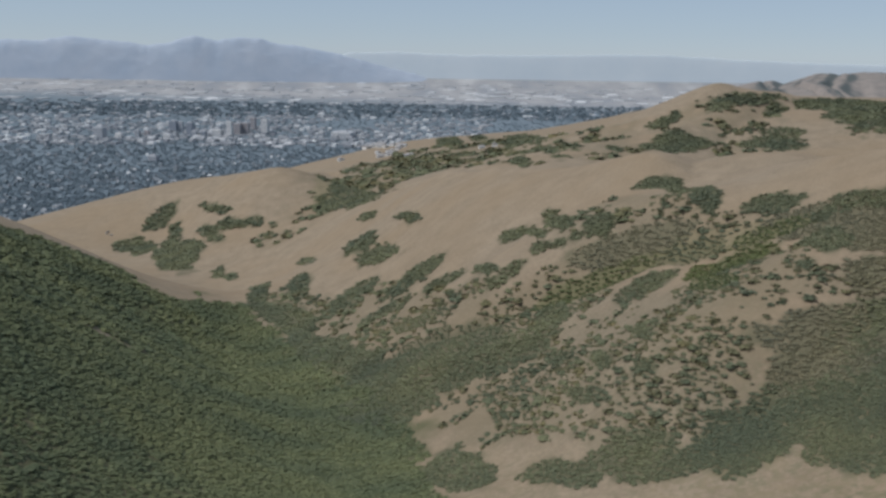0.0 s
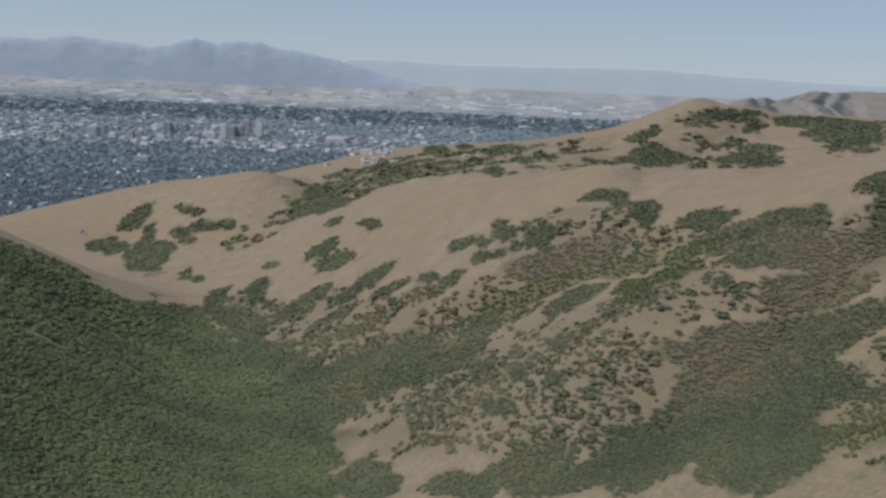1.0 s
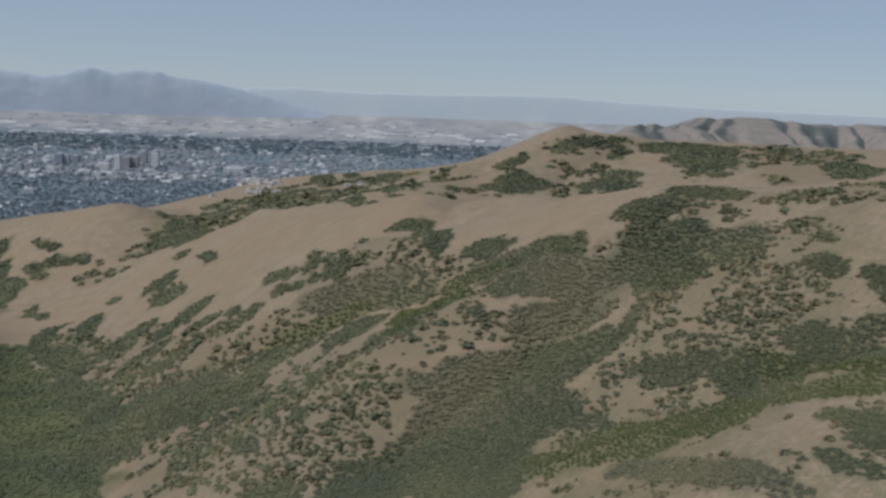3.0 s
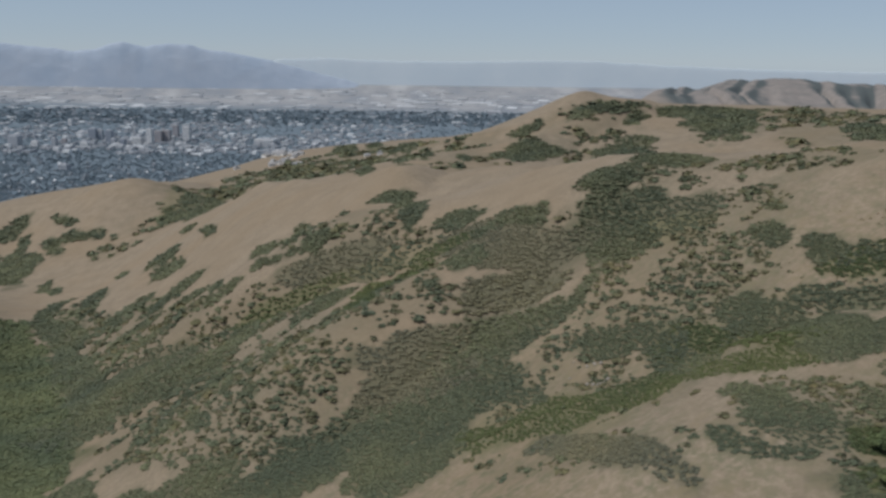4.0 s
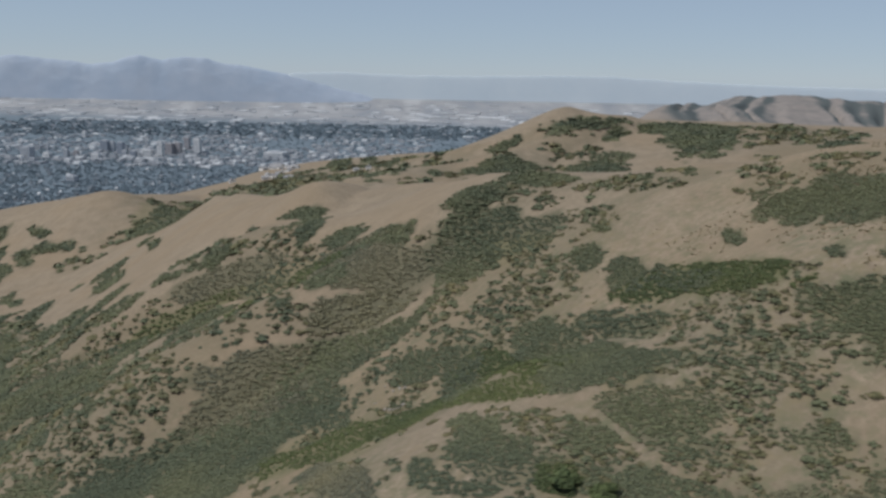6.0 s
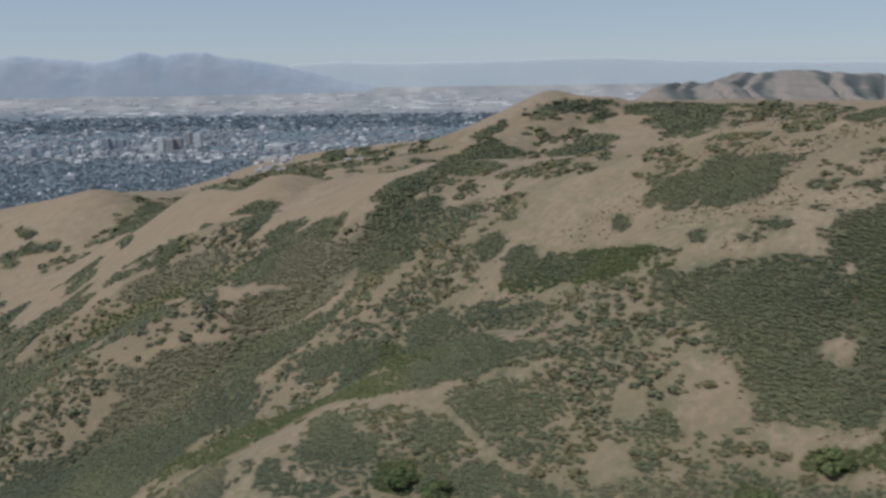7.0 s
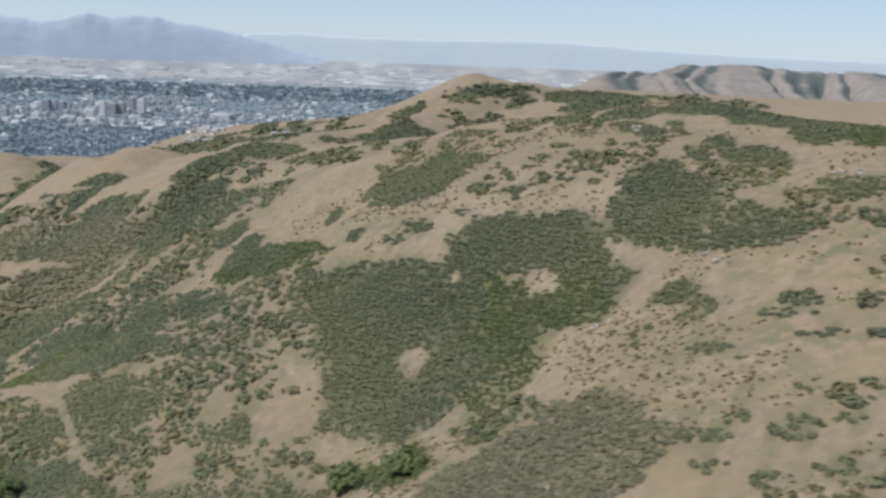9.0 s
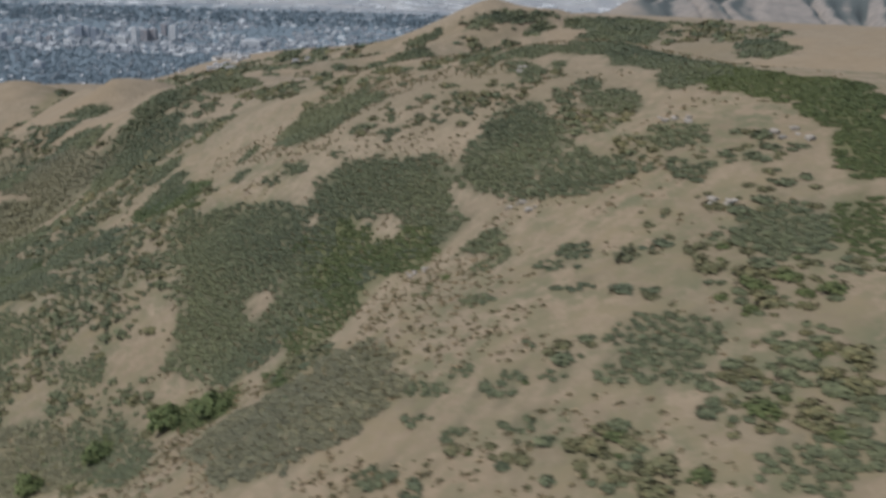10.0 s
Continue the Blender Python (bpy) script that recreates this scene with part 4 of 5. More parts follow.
def shrub_shape(rng, leaves, size):
    """A mound one metre wide: an uneven core under a shell of leaf sprays that face outwards, up and askew."""
    v, f = ICO[1]
    v = v * (1 + rng.uniform(-0.25, 0.25, (len(v), 1))) * (0.37, 0.37, 0.3) + (0, 0, 0.06)
    f = f[v[f][:, :, 2].mean(1) > 0.0]
    a, u = rng.uniform(0, 6.28, leaves), rng.uniform(0.02, 1, leaves)
    s = np.sqrt(1 - u * u)
    out = np.stack([np.cos(a) * s, np.sin(a) * s, u], 1)
    # the rim bulges and draws in unevenly
    rim = 1 + 0.16 * np.sin(a * 2 + rng.uniform(0, 6)) + 0.1 * np.sin(a * 5 + rng.uniform(0, 6))
    c = out * (0.46, 0.46, 0.42) * (rng.uniform(0.72, 1.08, leaves) * rim)[:, None] + (0, 0, 0.03)
    lean = out + (0, 0, 0.35) + rng.normal(0, 0.38, (leaves, 3))
    lean = lean / np.linalg.norm(lean, axis=1, keepdims=True)
    side = np.cross(lean, rng.normal(0, 1, (leaves, 3)))
    side = side / np.linalg.norm(side, axis=1, keepdims=True)
    rise = np.cross(lean, side)
    k = size * rng.uniform(0.7, 1.35, (leaves, 1))
    tri = np.stack([c + side * k, c - 0.5 * side * k + 0.87 * rise * k, c - 0.5 * side * k - 0.87 * rise * k], 1)
    return np.concatenate([v, tri.reshape(-1, 3)]), np.concatenate([f, np.arange(leaves * 3).reshape(-1, 3) + len(v)])


shape_rng = np.random.default_rng(7)
SHAPES = {
    0: [shrub_shape(shape_rng, 110, 0.105) for _ in range(8)],
    1: [shrub_shape(shape_rng, 48, 0.15) for _ in range(8)],
    2: [shrub_shape(shape_rng, 26, 0.2) for _ in range(8)],
}


def joined(places, rng):
    """One mesh's vertices and triangles for shrubs at places (x, y, z, width, height, detail)."""
    vs, fs, n = [], [], 0
    for x, y, z, w, h, d in places:
        v, f = SHAPES[int(d)][rng.integers(8)]
        a = rng.uniform(0, 6.28)
        c, s = math.cos(a) * w, math.sin(a) * w
        vs.append(np.stack([v[:, 0] * c - v[:, 1] * s + x, v[:, 0] * s + v[:, 1] * c + y, v[:, 2] * h + z], 1))
        fs.append(f + n)
        n += len(v)
    return np.concatenate(vs), np.concatenate(fs)


def inside(x, y, c):
    """0 at the middle of a patch, 1 at its rim."""
    a = radians(c[4])
    p, q = x - c[0], y - c[1]
    return np.hypot((p * math.cos(a) + q * math.sin(a)) / c[2], (q * math.cos(a) - p * math.sin(a)) / c[3])


def edge_noise(x, y, r):
    return 0.46 * fbm(x, y, np.clip(r * 1.1, 4, 40), 3, 41) + 0.34 * fbm(x, y, np.clip(r * 0.4, 2.5, 12), 3, 43)


def distance_from_path(x, y):
    return np.hypot(x - np.clip(x, 0, 250), y)


crowd = {}


def free_spot(x, y, gap):
    """Keeps shrubs from growing inside one another."""
    i, j = int(x // 4), int(y // 4)
    k = int(gap // 4) + 1
    for a in range(i - k, i + k + 1):
        for b in range(j - k, j + k + 1):
            for p, q, g in crowd.get((a, b), ()):
                if (p - x) ** 2 + (q - y) ** 2 < (0.5 * (gap + g)) ** 2:
                    return False
    crowd.setdefault((i, j), []).append((x, y, gap))
    return True


def grow(c, rng, packing, big=1.0, clump=1.0):
    """Shrubs inside one patch: places for joined()."""
    x0, y0, long, wide, bearing, density, kind = c
    far = float(distance_from_path(x0, y0))
    width = big * (1.28 if density > 0.75 else 1.0) * max(1.0, far * 0.0070)
    r = math.sqrt(long * wide)
    count = int(min(12000, max(2, 1.3 * packing * 3.14 * long * wide / width ** 2)))
    s, o = rng.uniform(-1, 1, count) * long, rng.uniform(-1, 1, count) * wide
    ca, sa = math.cos(radians(bearing)), math.sin(radians(bearing))
    x, y = x0 + ca * s - sa * o, y0 + sa * s + ca * o
    keep = inside(x, y, c) + edge_noise(x, y, r) < 1.02
    if density < 0.97:
        keep &= 0.5 + 0.5 * fbm(x, y, width * (4.5 if density > 0.6 else 2.8) * clump, 2, 61) < 0.12 + 0.84 * density
    for bare in CLEARINGS:
        keep &= inside(x, y, bare) + edge_noise(x, y, 8) > 0.95
    x, y = x[keep], y[keep]
    z = ground_height(x, y)
    out = []
    for a, b, h in zip(x, y, z):
        w = width * rng.choice((0.65, 0.8, 0.9, 1.05, 1.25) if density > 0.68 else (0.5, 0.7, 0.95, 1.2, 1.7))
        if not free_spot(a, b, w * (0.36 if density > 0.75 else 0.52)):
            continue
        d = math.hypot(a - min(max(a, 0), 250), b)
        out.append((a, b, h - 0.06 * w, w, (width * rng.uniform(0.36, 0.5) if density > 0.68 else w * rng.uniform(0.4, 0.65)), 0 if d < 105 else 1 if d < 220 else 2))
    return out


THICKET_LABELS = {
    0: "dark green scrub oak thicket on a dry grass slope",
    1: "bright green leafy thicket on a dry grass slope",
    3: "grey brown twiggy brush on a dry slope",
    2: "dense green oak and maple growth covering a canyon slope",
}
brush_rng = np.random.default_rng(12)
for c in sorted(THICKETS, key=lambda c: c[2] * c[3]):
    places = grow(c, brush_rng, 5.4, 1.4 if c[6] == 2 else 1.06)
    if not places:
        continue
    v, f = joined(places, brush_rng)
    base = np.array([c[0], c[1], 0.0])
    base[2] = float(ground_height(base[0], base[1]))
    me = mesh_of("oak_thicket", v - base, f, LEAVES[c[6]], True)
    ob = new("wooded_slope" if c[6] == 2 else "oak_thicket", me)
    ob.location = base
    if c[6] == 2:
        tagged(ob, THICKET_LABELS[2], "brush", kind="stuff")
    else:
        tagged(ob, THICKET_LABELS[c[6]], "thicket", kind="stuff")

single, loose = [], ([], [])
for c in SPARSE_ALL:
    for p in grow(c, brush_rng, 2.4, 1.55, 1.0):
        near = p[1] < 100 and p[0] > 205
        single.append(p) if near and len(single) < 280 else loose[int(brush_rng.uniform() < 0.4)].append(p)
for places, mat, label in ((loose[0], OAK, "scattered dark green oak shrubs on dry slopes"), (loose[1], SAGE, "scattered grey green sage shrubs on dry slopes")):
    v, f = joined(places, brush_rng)
    tagged(new("scattered_shrubs", mesh_of("scattered_shrubs", v, f, mat, True)), label, "shrubs", kind="stuff")
kinds = [(mesh_of("shrub", *SHAPES[0][i], (OAK, SAGE, SAGE, OAK, LUSH, SAGE, OAK, SAGE)[i], True)) for i in range(8)]
for x, y, z, w, h, d in single:
    i = int(brush_rng.integers(8))
    ob = new("shrub", kinds[i])
    ob.location, ob.rotation_euler, ob.scale = (x, y, z), (0, 0, brush_rng.uniform(0, 6.28)), (w, w, h)
    tagged(ob, ("small dark green oak shrub on bare dry grass", "low grey green sage shrub on bare dry grass")[kinds[i].materials[0] == SAGE], "shrub", "shrubs on the near hill")

# small green trees that stand over the brush
def bark_material():
    m, t, b = material("grey_bark", 0.9, 0.15)
    t.links.new(ramp(t, noise_at(t, 6.0, 5, 0.7), [(0.3, (0.07, 0.055, 0.042)), (0.7, (0.16, 0.13, 0.105))]), b.inputs["Base Color"])
    bump(t, b, noise_at(t, 14.0, 4, 0.7), 0.6, 0.03)
    return m


BARK = bark_material()


def limb_mesh(rng, start, end, r0, r1):
    """A tapered limb with a slight bend: six sides, four rings."""
    start, end = np.array(start, float), np.array(end, float)
    bend = rng.normal(0, 0.06, 3) * np.linalg.norm(end - start)
    way = (end - start) / np.linalg.norm(end - start)
    p = np.cross(way, (0.3, 0.9, 0.1))
    p = p / np.linalg.norm(p)
    q = np.cross(way, p)
    rings = []
    for k in range(4):
        c = start + (end - start) * k / 3 + bend * math.sin(k / 3 * math.pi)
        r = r0 + (r1 - r0) * k / 3
        rings.append([c + r * (math.cos(a) * p + math.sin(a) * q) for a in np.arange(6) * math.pi / 3])
    f = [(k * 6 + i, k * 6 + (i + 1) % 6, k * 6 + 6 + (i + 1) % 6, k * 6 + 6 + i) for k in range(3) for i in range(6)]
    return np.array(rings).reshape(-1, 3), np.array(f)


def small_tree(x, y, width):
    rng = np.random.default_rng(int(x * 7 + y))
    base = new("small_tree")
    base.location = (x, y, float(ground_height(x, y)) - 0.1)
    high = width * 0.6

    def piece(name, v, f, mat, label=""):
        ob = new(name, mesh_of(name, v, f, mat, True))
        ob.parent = base
        return tagged(ob, label)
    piece("trunk", *limb_mesh(rng, (0, 0, 0), (0.05 * width, 0, 0.4 * high), 0.045 * width, 0.026 * width), BARK)
    vs, fs, n = [], [], 0
    for i in range(9):
        a, d = i * 2.4 + rng.uniform(-0.4, 0.4), width * (0.0 if i == 0 else rng.uniform(0.16, 0.34))
        tip = np.array([math.cos(a) * d, math.sin(a) * d, high * (0.62 if i == 0 else rng.uniform(0.2, 0.5))])
        if 0 < i < 5:
            piece("limb", *limb_mesh(rng, (0.04 * width, 0, 0.3 * high), tip + (0, 0, 0.12 * high), 0.022 * width, 0.009 * width), BARK)
        v, f = SHAPES[0][int(rng.integers(8))]
        vs.append(v * (width * rng.uniform(0.38, 0.55), width * rng.uniform(0.38, 0.55), high * rng.uniform(0.5, 0.75)) + tip)
        fs.append(f + n)
        n += len(v)
    piece("crown", np.concatenate(vs), np.concatenate(fs), BRIGHT, "bright green leafy crown")
    return tagged(base, "small bright green tree standing among low scrub", "tree", "small trees on the near slope")


for x, y, width in TREES:
    small_tree(x, y, width)

# litter and green undergrowth on the ground beneath the brush
cover, lush = np.zeros_like(gx), np.zeros_like(gx)
for c in THICKETS + SPARSE_ALL:
    r, m = math.sqrt(c[2] * c[3]), 1.4 * c[2]
    box = (np.abs(gx - c[0]) < m) & (np.abs(gy - c[1]) < m)
    if not box.any():
        continue
    x, y = gx[box], gy[box]
    w = smooth(1.12, 0.82, inside(x, y, c) + edge_noise(x, y, r))
    amount = c[5] * w if c[5] > 0.6 else w * 0.6 * smooth(0.05, 0.4, c[5] - 0.05 + 0.35 * fbm(x, y, 9, 3, 61))
    cover[box] = np.maximum(cover[box], amount * (1.0 if c[5] > 0.6 else 0.45))
    if c[6] in (1, 2):
        lush[box] = np.maximum(lush[box], (0.35 if c[6] == 1 else 0.15) * w * c[5])
for c in CLEARINGS:
    near = (np.abs(gx - c[0]) < 2 * c[2]) & (np.abs(gy - c[1]) < 2 * c[2])
    open_ground = smooth(0.7, 1.15, inside(gx[near], gy[near], c) + edge_noise(gx[near], gy[near], 8))
    cover[near], lush[near] = cover[near] * open_ground, lush[near] * open_ground
store(ground_me, "brush", cover)
store(ground_me, "lush", lush)

# pale scree and rock on the worn slopes
scree = np.zeros_like(gx)
for x, y, a, c, turn in SCREE:
    near = (np.abs(gx - x) < 2 * a) & (np.abs(gy - y) < 2 * a)
    if near.any():
        q = inside(gx[near], gy[near], (x, y, a, c, turn))
        scree[near] = np.maximum(scree[near], 0.9 * smooth(1.15, 0.5, q + 0.5 * fbm(gx[near], gy[near], 3, 3, 91)))
store(ground_me, "scree", scree)


def stone_material():
    m, t, b = material("pale_stone", 0.9, 0.2)
    t.links.new(ramp(t, noise_at(t, 1.5, 5, 0.65), [(0.3, (0.22, 0.19, 0.16)), (0.7, (0.38, 0.345, 0.30))]), b.inputs["Base Color"])
    return m


STONE = stone_material()
stones = []
for i in range(5):
    v, f = ICO[1]
    v = v * (1 + brush_rng.uniform(-0.3, 0.25, (len(v), 1))) * (0.5, 0.4, 0.32)
    stones.append(mesh_of("rock", v, f, STONE))
for x, y, a, c, turn in SCREE:
    for _ in range(7):
        s, o = brush_rng.uniform(-0.7, 0.7, 2) * (a, c)
        p, q = x + s * math.cos(radians(turn)) - o * math.sin(radians(turn)), y + s * math.sin(radians(turn)) + o * math.cos(radians(turn))
        w = brush_rng.uniform(0.5, 1.3) * max(1, y / 260)
        ob = new("rock", stones[int(brush_rng.integers(5))])
        ob.location, ob.rotation_euler, ob.scale = (p, q, float(ground_height(p, q)) + 0.1 * w), (0, 0, brush_rng.uniform(0, 6.28)), (w, w, w)
        tagged(ob, "pale weathered rock lying on a scree slope", "rock", "rocks on the scree")


# dry grass tufts on the nearest hill
def tuft_material():
    m, t, b = material("straw_tufts", 0.9, 0.1)
    geo = t.nodes.new("ShaderNodeNewGeometry")
    t.links.new(ramp(t, geo.outputs["Random Per Island"], [(0.0, (0.13, 0.14, 0.075)), (0.35, (0.22, 0.19, 0.115)), (0.75, (0.35, 0.27, 0.17)), (1.0, (0.42, 0.345, 0.24))]), b.inputs["Base Color"])
    return m


count = 16000
ty = 45 + 165 * brush_rng.uniform(0, 1, count) ** 1.3
tx = brush_rng.uniform(185, 250, count) + brush_rng.uniform(0, 0.5, count) * ty
keep = fbm(tx, ty, 7, 3, 15) + 0.3 * fbm(tx, ty, 30, 2, 16) > 0.0
tx, ty = tx[keep], ty[keep]
tz = ground_height(tx, ty)
spikes = np.array([(-.5, 0, 0), (.5, 0, 0), (0.1, 0.1, 1), (0, -.5, 0), (0, .5, 0), (-0.1, 0.1, .9), (-.35, -.35, 0), (.35, .35, 0), (0.2, -.1, .8)])
tw = brush_rng.uniform(0.3, 1.1, len(tx))
turn = brush_rng.uniform(0, 6.28, len(tx))
ca, sa = np.cos(turn)[:, None] * tw[:, None], np.sin(turn)[:, None] * tw[:, None]
tv = np.stack([tx[:, None] + spikes[:, 0] * ca - spikes[:, 1] * sa, ty[:, None] + spikes[:, 0] * sa + spikes[:, 1] * ca, tz[:, None] - 0.03 + spikes[:, 2] * tw[:, None] * 0.3], -1).reshape(-1, 3)
tagged(new("grass_tufts", mesh_of("grass_tufts", tv, np.arange(len(tv)).reshape(-1, 3), tuft_material())), "dry straw and green grass tufts on the near hill", "grass", kind="stuff")


# ---- the city in the valley ----
def roof_material(name, stops, rough=0.7):
    m, t, b = material(name, rough, 0.3)
    geo = t.nodes.new("ShaderNodeNewGeometry")
    col = ramp(t, geo.outputs["Random Per Island"], stops)
    col = blend(t, ramp(t, noise_at(t, 0.3, 3), [(0.4, (0, 0, 0)), (0.7, (0.35, 0.35, 0.35))]), col, (0.30, 0.30, 0.30))
    t.links.new(col, b.inputs["Base Color"])
    return m


def city_leaves():
    m, t, b = material("hazed_city_tree_leaves", 0.85, 0.1)
    geo = t.nodes.new("ShaderNodeNewGeometry")
    # leaf green is shifted to blue grey to paint the haze over the valley
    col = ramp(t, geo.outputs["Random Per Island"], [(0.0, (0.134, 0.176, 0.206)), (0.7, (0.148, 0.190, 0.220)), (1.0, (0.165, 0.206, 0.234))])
    t.links.new(col, b.inputs["Base Color"])
    return m


# house and block greys are lifted and blued for the same haze
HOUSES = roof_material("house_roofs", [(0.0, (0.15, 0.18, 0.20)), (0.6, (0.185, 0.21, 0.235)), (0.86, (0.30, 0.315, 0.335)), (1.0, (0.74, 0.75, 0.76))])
BLOCKS = roof_material("block_walls", [(0.0, (0.29, 0.305, 0.33)), (0.5, (0.34, 0.355, 0.375)), (0.75, (0.48, 0.48, 0.49)), (1.0, (0.9, 0.9, 0.89))])
SHEDS = roof_material("shed_roofs", [(0.0, (0.36, 0.37, 0.39)), (0.5, (0.46, 0.47, 0.48)), (1.0, (0.8, 0.8, 0.8))])
CITY_LEAVES = city_leaves()
BOX = np.array([(-.5, -.5, 0), (.5, -.5, 0), (.5, .5, 0), (-.5, .5, 0), (-.5, -.5, 1), (.5, -.5, 1), (.5, .5, 1), (-.5, .5, 1)])
BOX_FACES = np.array([(4, 5, 6, 7), (0, 1, 5, 4), (1, 2, 6, 5), (2, 3, 7, 6), (3, 0, 4, 7)])
GABLE = np.array([(-.5, -.5, 0), (.5, -.5, 0), (.5, .5, 0), (-.5, .5, 0), (-.5, -.5, .6), (.5, -.5, .6), (.5, .5, .6), (-.5, .5, .6), (-.5, 0, 1), (.5, 0, 1)])
GABLE_FACES = np.array([(0, 1, 5, 4), (1, 2, 6, 5), (2, 3, 7, 6), (3, 0, 4, 7), (4, 5, 9, 8), (6, 7, 8, 9), (5, 6, 9, 9), (7, 4, 8, 8)])
city_rng = np.random.default_rng(21)
STREET = radians(-14)


def spread(count, x0, x1, y0, y1, pitch):
    """Places along a street grid in a stretch of the valley that is given as seen from the hills: across (as a slope) and distance."""
    y = 1 / city_rng.uniform(1 / y1, 1 / y0, count)
    x = 125 + city_rng.uniform(x0, x1, count) * y
    c, s = math.cos(STREET), math.sin(STREET)
    u, v = x * c + y * s, -x * s + y * c
    u = np.round(u / pitch) * pitch + city_rng.uniform(-0.3, 0.3, count) * pitch
    x, y = u * c - v * s, u * s + v * c
    z = ground_height(x, y)
    ok = (z < VALLEY + 26) & (x > -3400) & (x < 3000) & (y < 12000) & (y > 1200)
    return x[ok], y[ok]


def zone(x, y, size, lo, seed):
    return fbm(x, y, size, 3, seed) > lo


def settle(x, y, w, d, h, shape, faces, turn):
    """Vertices and faces for blocks of those sizes, standing on the valley floor."""
    c, s = np.cos(turn)[:, None], np.sin(turn)[:, None]
    a, b = shape[None, :, 0] * w[:, None], shape[None, :, 1] * d[:, None]
    lx, ly, k = lay(x[:, None] + a * c - b * s, y[:, None] + a * s + b * c)
    v = np.stack([lx, ly, (ground_height(x, y)[:, None] - 0.5 + shape[None, :, 2] * h[:, None]) * k], -1)
    f = faces[None] + (np.arange(len(x)) * len(shape))[:, None, None]
    return v.reshape(-1, 3), f.reshape(-1, faces.shape[1])


def many(name, x, y, w, d, h, shape, faces, mat, label, category):
    turn = STREET + np.where(city_rng.uniform(size=len(x)) < 0.5, 0, math.pi / 2)
    v, f = settle(x, y, w, d, h, shape, faces, turn)
    if faces is GABLE_FACES:
        f3 = np.concatenate([f[:, [0, 1, 2]], f[f[:, 2] != f[:, 3]][:, [0, 2, 3]]])
        f = f3
    return tagged(new(name, mesh_of(name, v, f, mat)), label, category, kind="stuff")


def u(n, a, b):
    return city_rng.uniform(a, b, n)


# homes under the trees, offices and shops of the centre, sheds out on the flats
x, y = spread(1350, -0.72, 0.12, 1650, 3600, 26)
ok = zone(x, y, 240, -0.15, 51)
x, y = x[ok], y[ok]
n = len(x)
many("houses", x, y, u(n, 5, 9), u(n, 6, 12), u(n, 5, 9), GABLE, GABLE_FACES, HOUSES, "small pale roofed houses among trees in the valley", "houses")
x, y = spread(2300, -0.72, 0.05, 3050, 4500, 52)
ok = zone(x, y, 260, -0.2, 52)
x, y = x[ok], y[ok]
n = len(x)
many("city_blocks", x, y, u(n, 8, 26), u(n, 8, 24), u(n, 3, 11), BOX, BOX_FACES, BLOCKS, "grey and white low city buildings in the valley", "buildings")
x, y = spread(420, -0.72, 0.3, 4400, 5700, 60)
n = len(x)
many("shops", x, y, u(n, 10, 30), u(n, 12, 45), u(n, 4, 9), BOX, BOX_FACES, BLOCKS, "scattered pale commercial buildings among city trees", "buildings")
x, y = spread(480, -0.72, 0.5, 5600, 9500, 90)
n = len(x)
many("sheds", x, y, u(n, 20, 90), u(n, 20, 150), u(n, 4, 9), BOX, BOX_FACES, SHEDS, "wide white warehouse roofs on the hazy flats", "warehouses")


def tree_clumps(count, x0, x1, y0, y1, size, label):
    x, y = spread(count, x0, x1, y0, y1, 20)
    lx, ly, lz, k = on_ground(x, y)
    w = city_rng.uniform(0.7, 1.5, len(x)) * size * k
    places = np.stack([lx, ly, lz - 0.5, w, w * city_rng.uniform(0.55, 0.9, len(x)), np.full(len(x), 2)], 1)
    v, f = joined(places, city_rng)
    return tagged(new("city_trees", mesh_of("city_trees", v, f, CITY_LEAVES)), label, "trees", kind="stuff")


tree_clumps(17000, -0.72, 0.12, 1600, 3250, 10.5, "street and garden trees greyed with haze between houses")
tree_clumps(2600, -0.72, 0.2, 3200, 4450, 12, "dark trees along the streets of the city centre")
tree_clumps(3000, -0.72, 0.32, 4450, 5650, 22, "belt of trees coloured blue green with haze beyond the city centre")

# towers of the centre: (across, distance, width, depth, height, kind)
TOWERS = [(-1168, 4278, 18, 16, 28, 0), (-1061, 3300, 35, 31, 37, 3), (-879, 3573, 29, 26, 42, 1), (-854, 3574, 19, 17, 38, 3), (-791, 3454, 22, 20, 45, 1), (-637, 3387, 20, 18, 56, 0), (-630, 3501, 25, 22, 41, 2), (-605, 3525, 25, 22, 42, 2), (-613, 3729, 20, 18, 46, 2), (-535, 3526, 25, 22, 56, 0)]
TOWERS += [(-683, 3409, 32, 29, 26, 0), (-946, 3343, 16, 14, 26, 3), (-919, 3365, 16, 14, 22, 2), (-820, 3259, 27, 24, 21, 0), (-760, 3387, 16, 14, 22, 3), (-243, 3455, 70, 63, 20, 0), (-700, 2627, 25, 22, 16, 3), (-994, 3300, 23, 21, 19, 0), (-724, 3365, 18, 16, 22, 1)]
TOWER_WALLS = []
# dark glass and brown brick are paled to paint in the city haze
for name, col in (("pale_concrete", (0.82, 0.80, 0.77)), ("dark_glass_wall", (0.24, 0.27, 0.32)), ("brown_brick_wall", (0.37, 0.315, 0.30)), ("grey_stone_wall", (0.46, 0.47, 0.49))):
    m, t, b = material(name, 0.6, 0.4)
    c = blend(t, ramp(t, noise_at(t, 0.2, 4), [(0.35, (0, 0, 0)), (0.7, (0.5, 0.5, 0.5))]), col, tuple(0.75 * q for q in col))
    t.links.new(c, b.inputs["Base Color"])
    TOWER_WALLS.append(m)
WINDOW, wt2, wb = material("dark_window_glass", 0.2, 0.6)
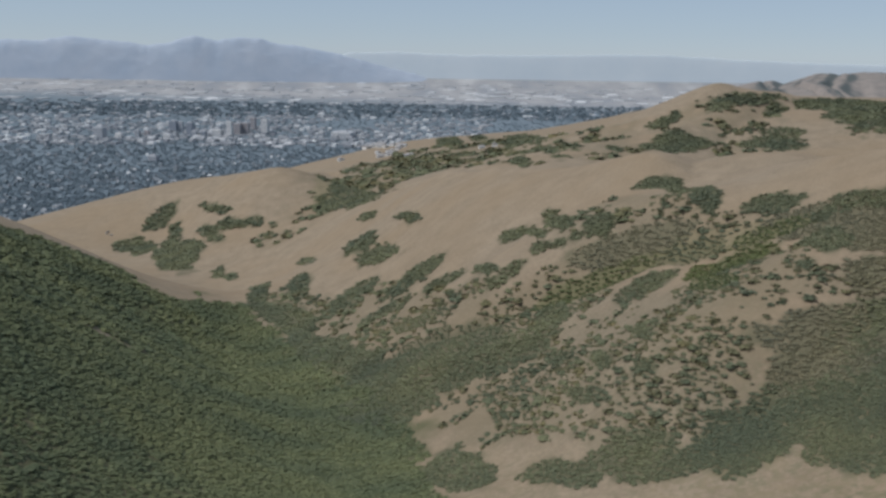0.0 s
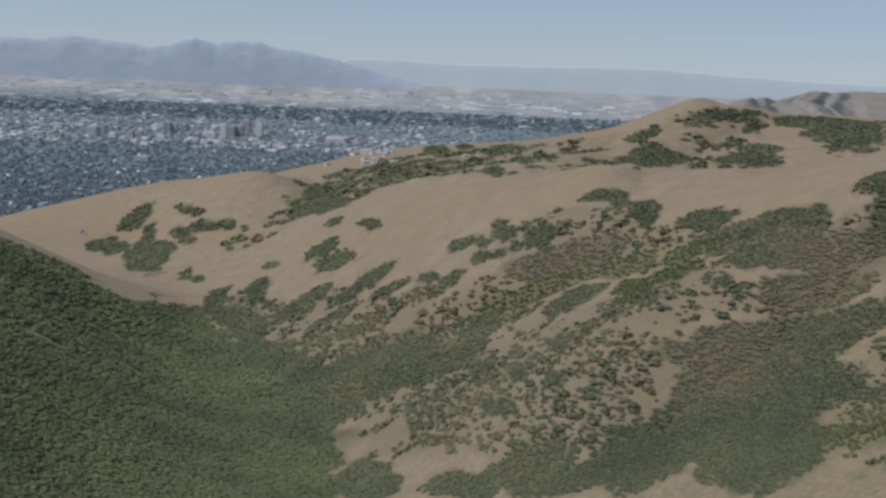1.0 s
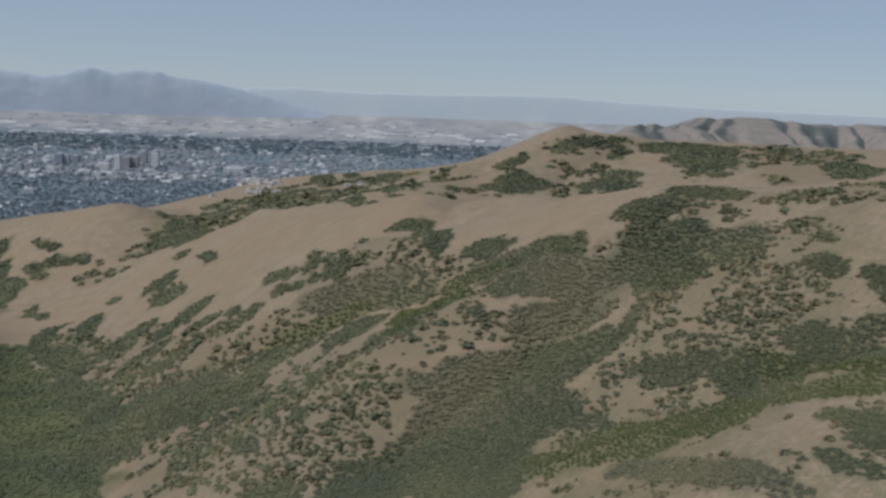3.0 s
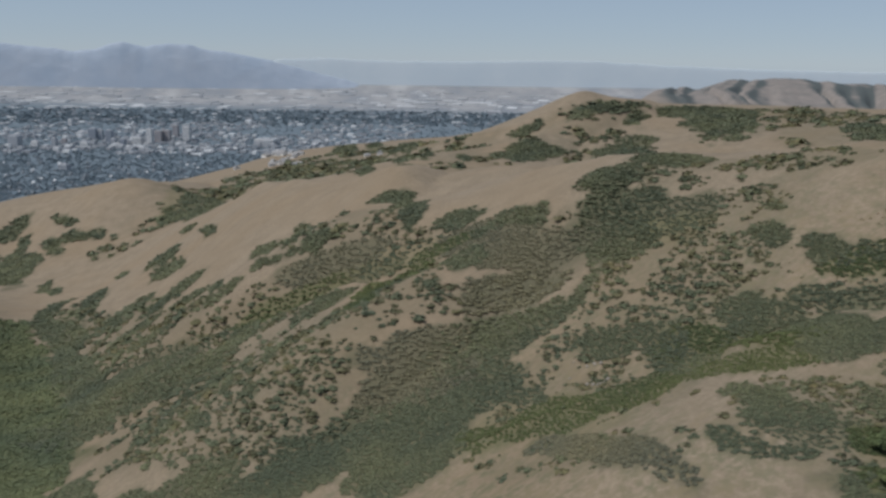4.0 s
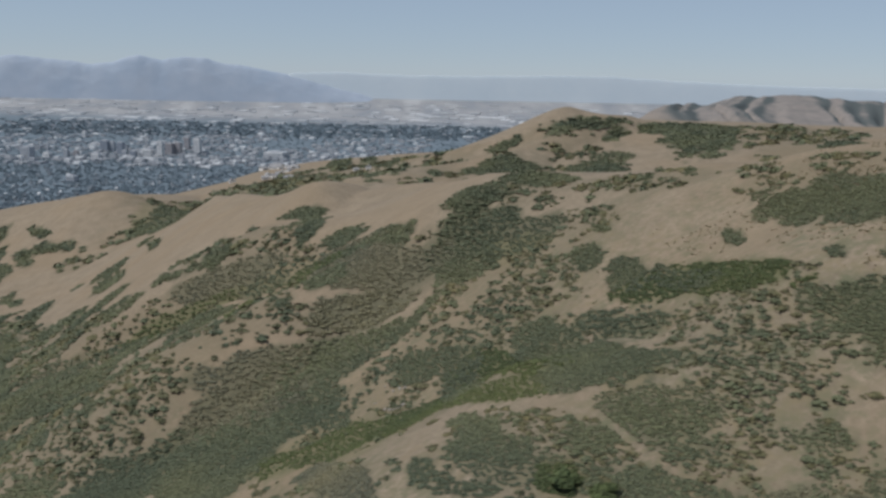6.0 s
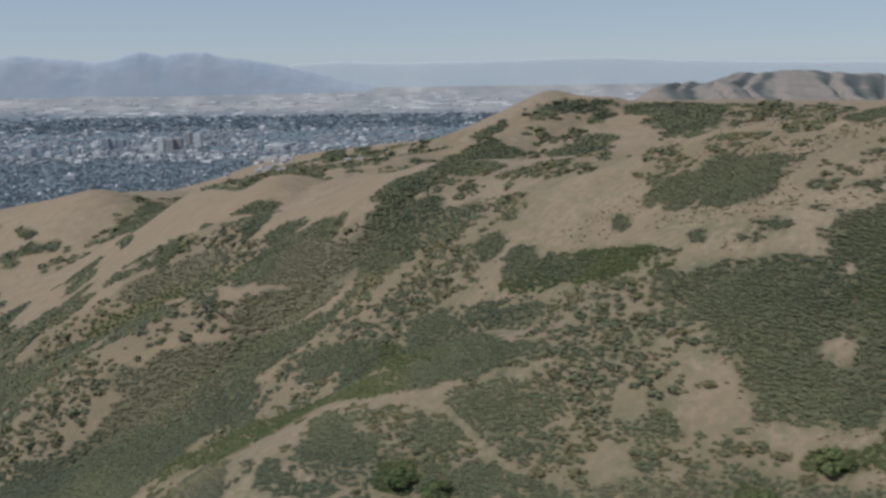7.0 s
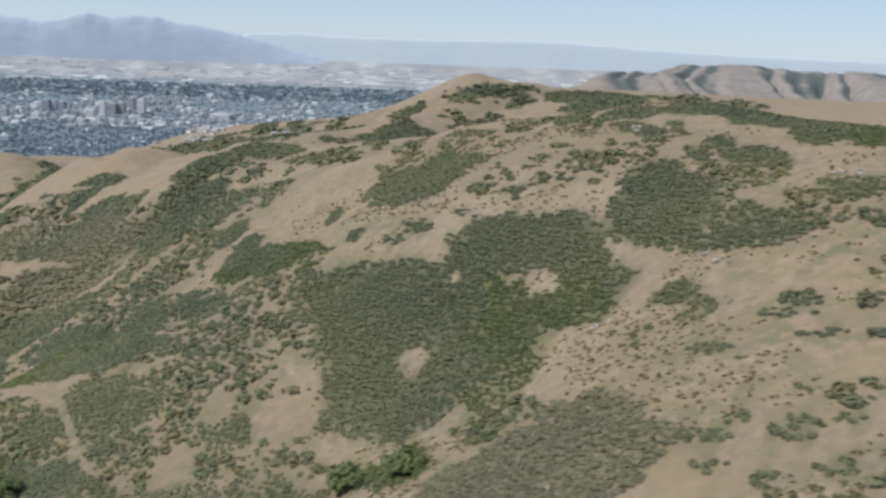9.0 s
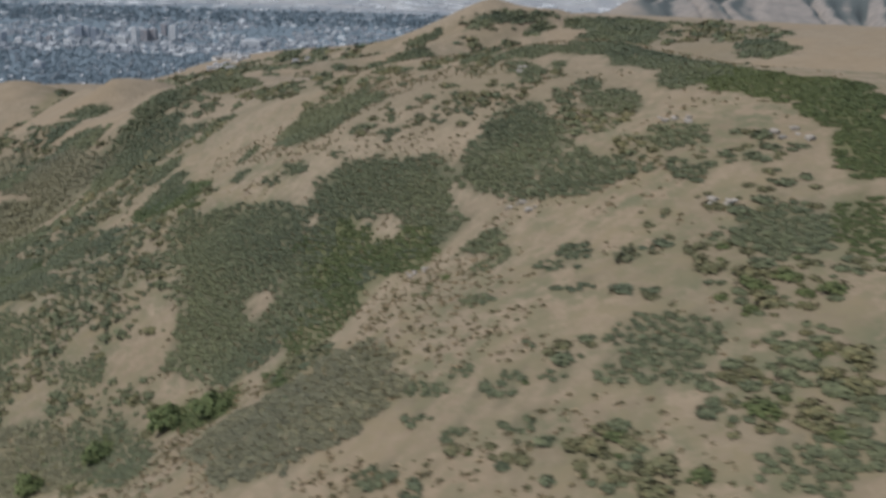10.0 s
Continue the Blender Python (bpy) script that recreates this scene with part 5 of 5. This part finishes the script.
wt2.links.new(ramp(wt2, noise_at(wt2, 0.15, 2), [(0.3, (0.22, 0.245, 0.28)), (0.7, (0.30, 0.325, 0.36))]), wb.inputs["Base Color"])


def part(name, verts, faces, mat, parent, label=""):
    ob = new(name, mesh_of(name, verts, faces, mat))
    ob.parent = parent
    return tagged(ob, label)


def block(w, d, z0, z1):
    v = BOX * (w, d, z1 - z0) + (0, 0, z0)
    return v, np.concatenate([BOX_FACES, [(3, 2, 1, 0)]])


def tower(x, y, w, d, h, kind):
    lx, ly, lz, k = on_ground(x, y)
    base = new("office_tower")
    base.matrix_world = pose(float(lx), float(ly), float(lz) - 1, 0, 0, math.degrees(STREET))
    w, d, h = w * float(k), d * float(k), h * float(k)
    part("wall", *block(w, d, 0, h), TOWER_WALLS[kind], base)
    part("roof", *block(w * 0.96, d * 0.96, h, h + 0.8), TOWER_WALLS[3], base)
    part("plant_room", *block(w * 0.45, d * 0.5, h + 0.8, h + 4), TOWER_WALLS[3], base)
    storeys = max(2, int(h / 5.5))
    for i in range(storeys):
        z = 2 + i * (h - 3) / storeys
        part("window_band", *block(w * 1.012, d * 1.012, z, z + (h - 3) / storeys * 0.5), WINDOW, base)
    words = ("pale concrete office tower with dark window bands", "dark glass office tower among lower buildings", "brown brick office tower with window bands", "grey stone office block with window bands")[kind]
    return tagged(base, words, "office tower", "towers of the city centre")


for row in TOWERS:
    tower(*row)


# ---- houses along the foot of the hills ----
HILL_HOUSES = [(-74, 1810), (-64, 1801), (-33, 1747), (-19, 1604), (-44, 1569), (-2, 1494), (-176, 3061), (-225, 1625), (-193, 1552), (-8, 1723), (273, 3870), (114, 1397), (-41, 1652), (-23, 1664), (-109, 1697)]
HOUSE_WALL = TOWER_WALLS[0]
SHINGLE, st, sb = material("grey_shingle_roof", 0.85, 0.2)
st.links.new(ramp(st, noise_at(st, 0.8, 4), [(0.3, (0.20, 0.19, 0.19)), (0.7, (0.42, 0.41, 0.40))]), sb.inputs["Base Color"])


def roof_mesh(w, d, h, rise):
    v = np.array([(-w / 2, -d / 2, h), (w / 2, -d / 2, h), (w / 2, d / 2, h), (-w / 2, d / 2, h), (-w / 2, 0, h + rise), (w / 2, 0, h + rise)])
    f = np.array([(0, 1, 5), (0, 5, 4), (2, 3, 4), (2, 4, 5), (1, 2, 5), (3, 0, 4), (0, 2, 1), (0, 3, 2)])
    return v, f


def house(x, y, size):
    lx, ly, lz, k = on_ground(x, y)
    base = new("house")
    base.matrix_world = pose(float(lx), float(ly), float(lz) - 0.4, 0, 0, city_rng.uniform(0, 360))
    w, d, h = size * city_rng.uniform(1.1, 1.6), size, size * 0.5
    part("wall", *block(w, d, 0, h), HOUSE_WALL, base)
    part("roof", *roof_mesh(w * 1.08, d * 1.1, h, size * 0.28), SHINGLE, base)
    part("window", *block(w * 0.6, d * 1.01, h * 0.35, h * 0.75), WINDOW, base)
    part("chimney", *block(size * 0.1, size * 0.1, h, h + size * 0.4), HOUSE_WALL, base)
    return tagged(base, "pale walled house with a grey roof among hillside trees", "house", "houses at the foot of the hills")


for x, y in HILL_HOUSES:
    for _ in range(2):
        house(x + city_rng.uniform(-14, 14), y + city_rng.uniform(-25, 25), city_rng.uniform(6, 10) * (1 if y < 1800 else 1.2))
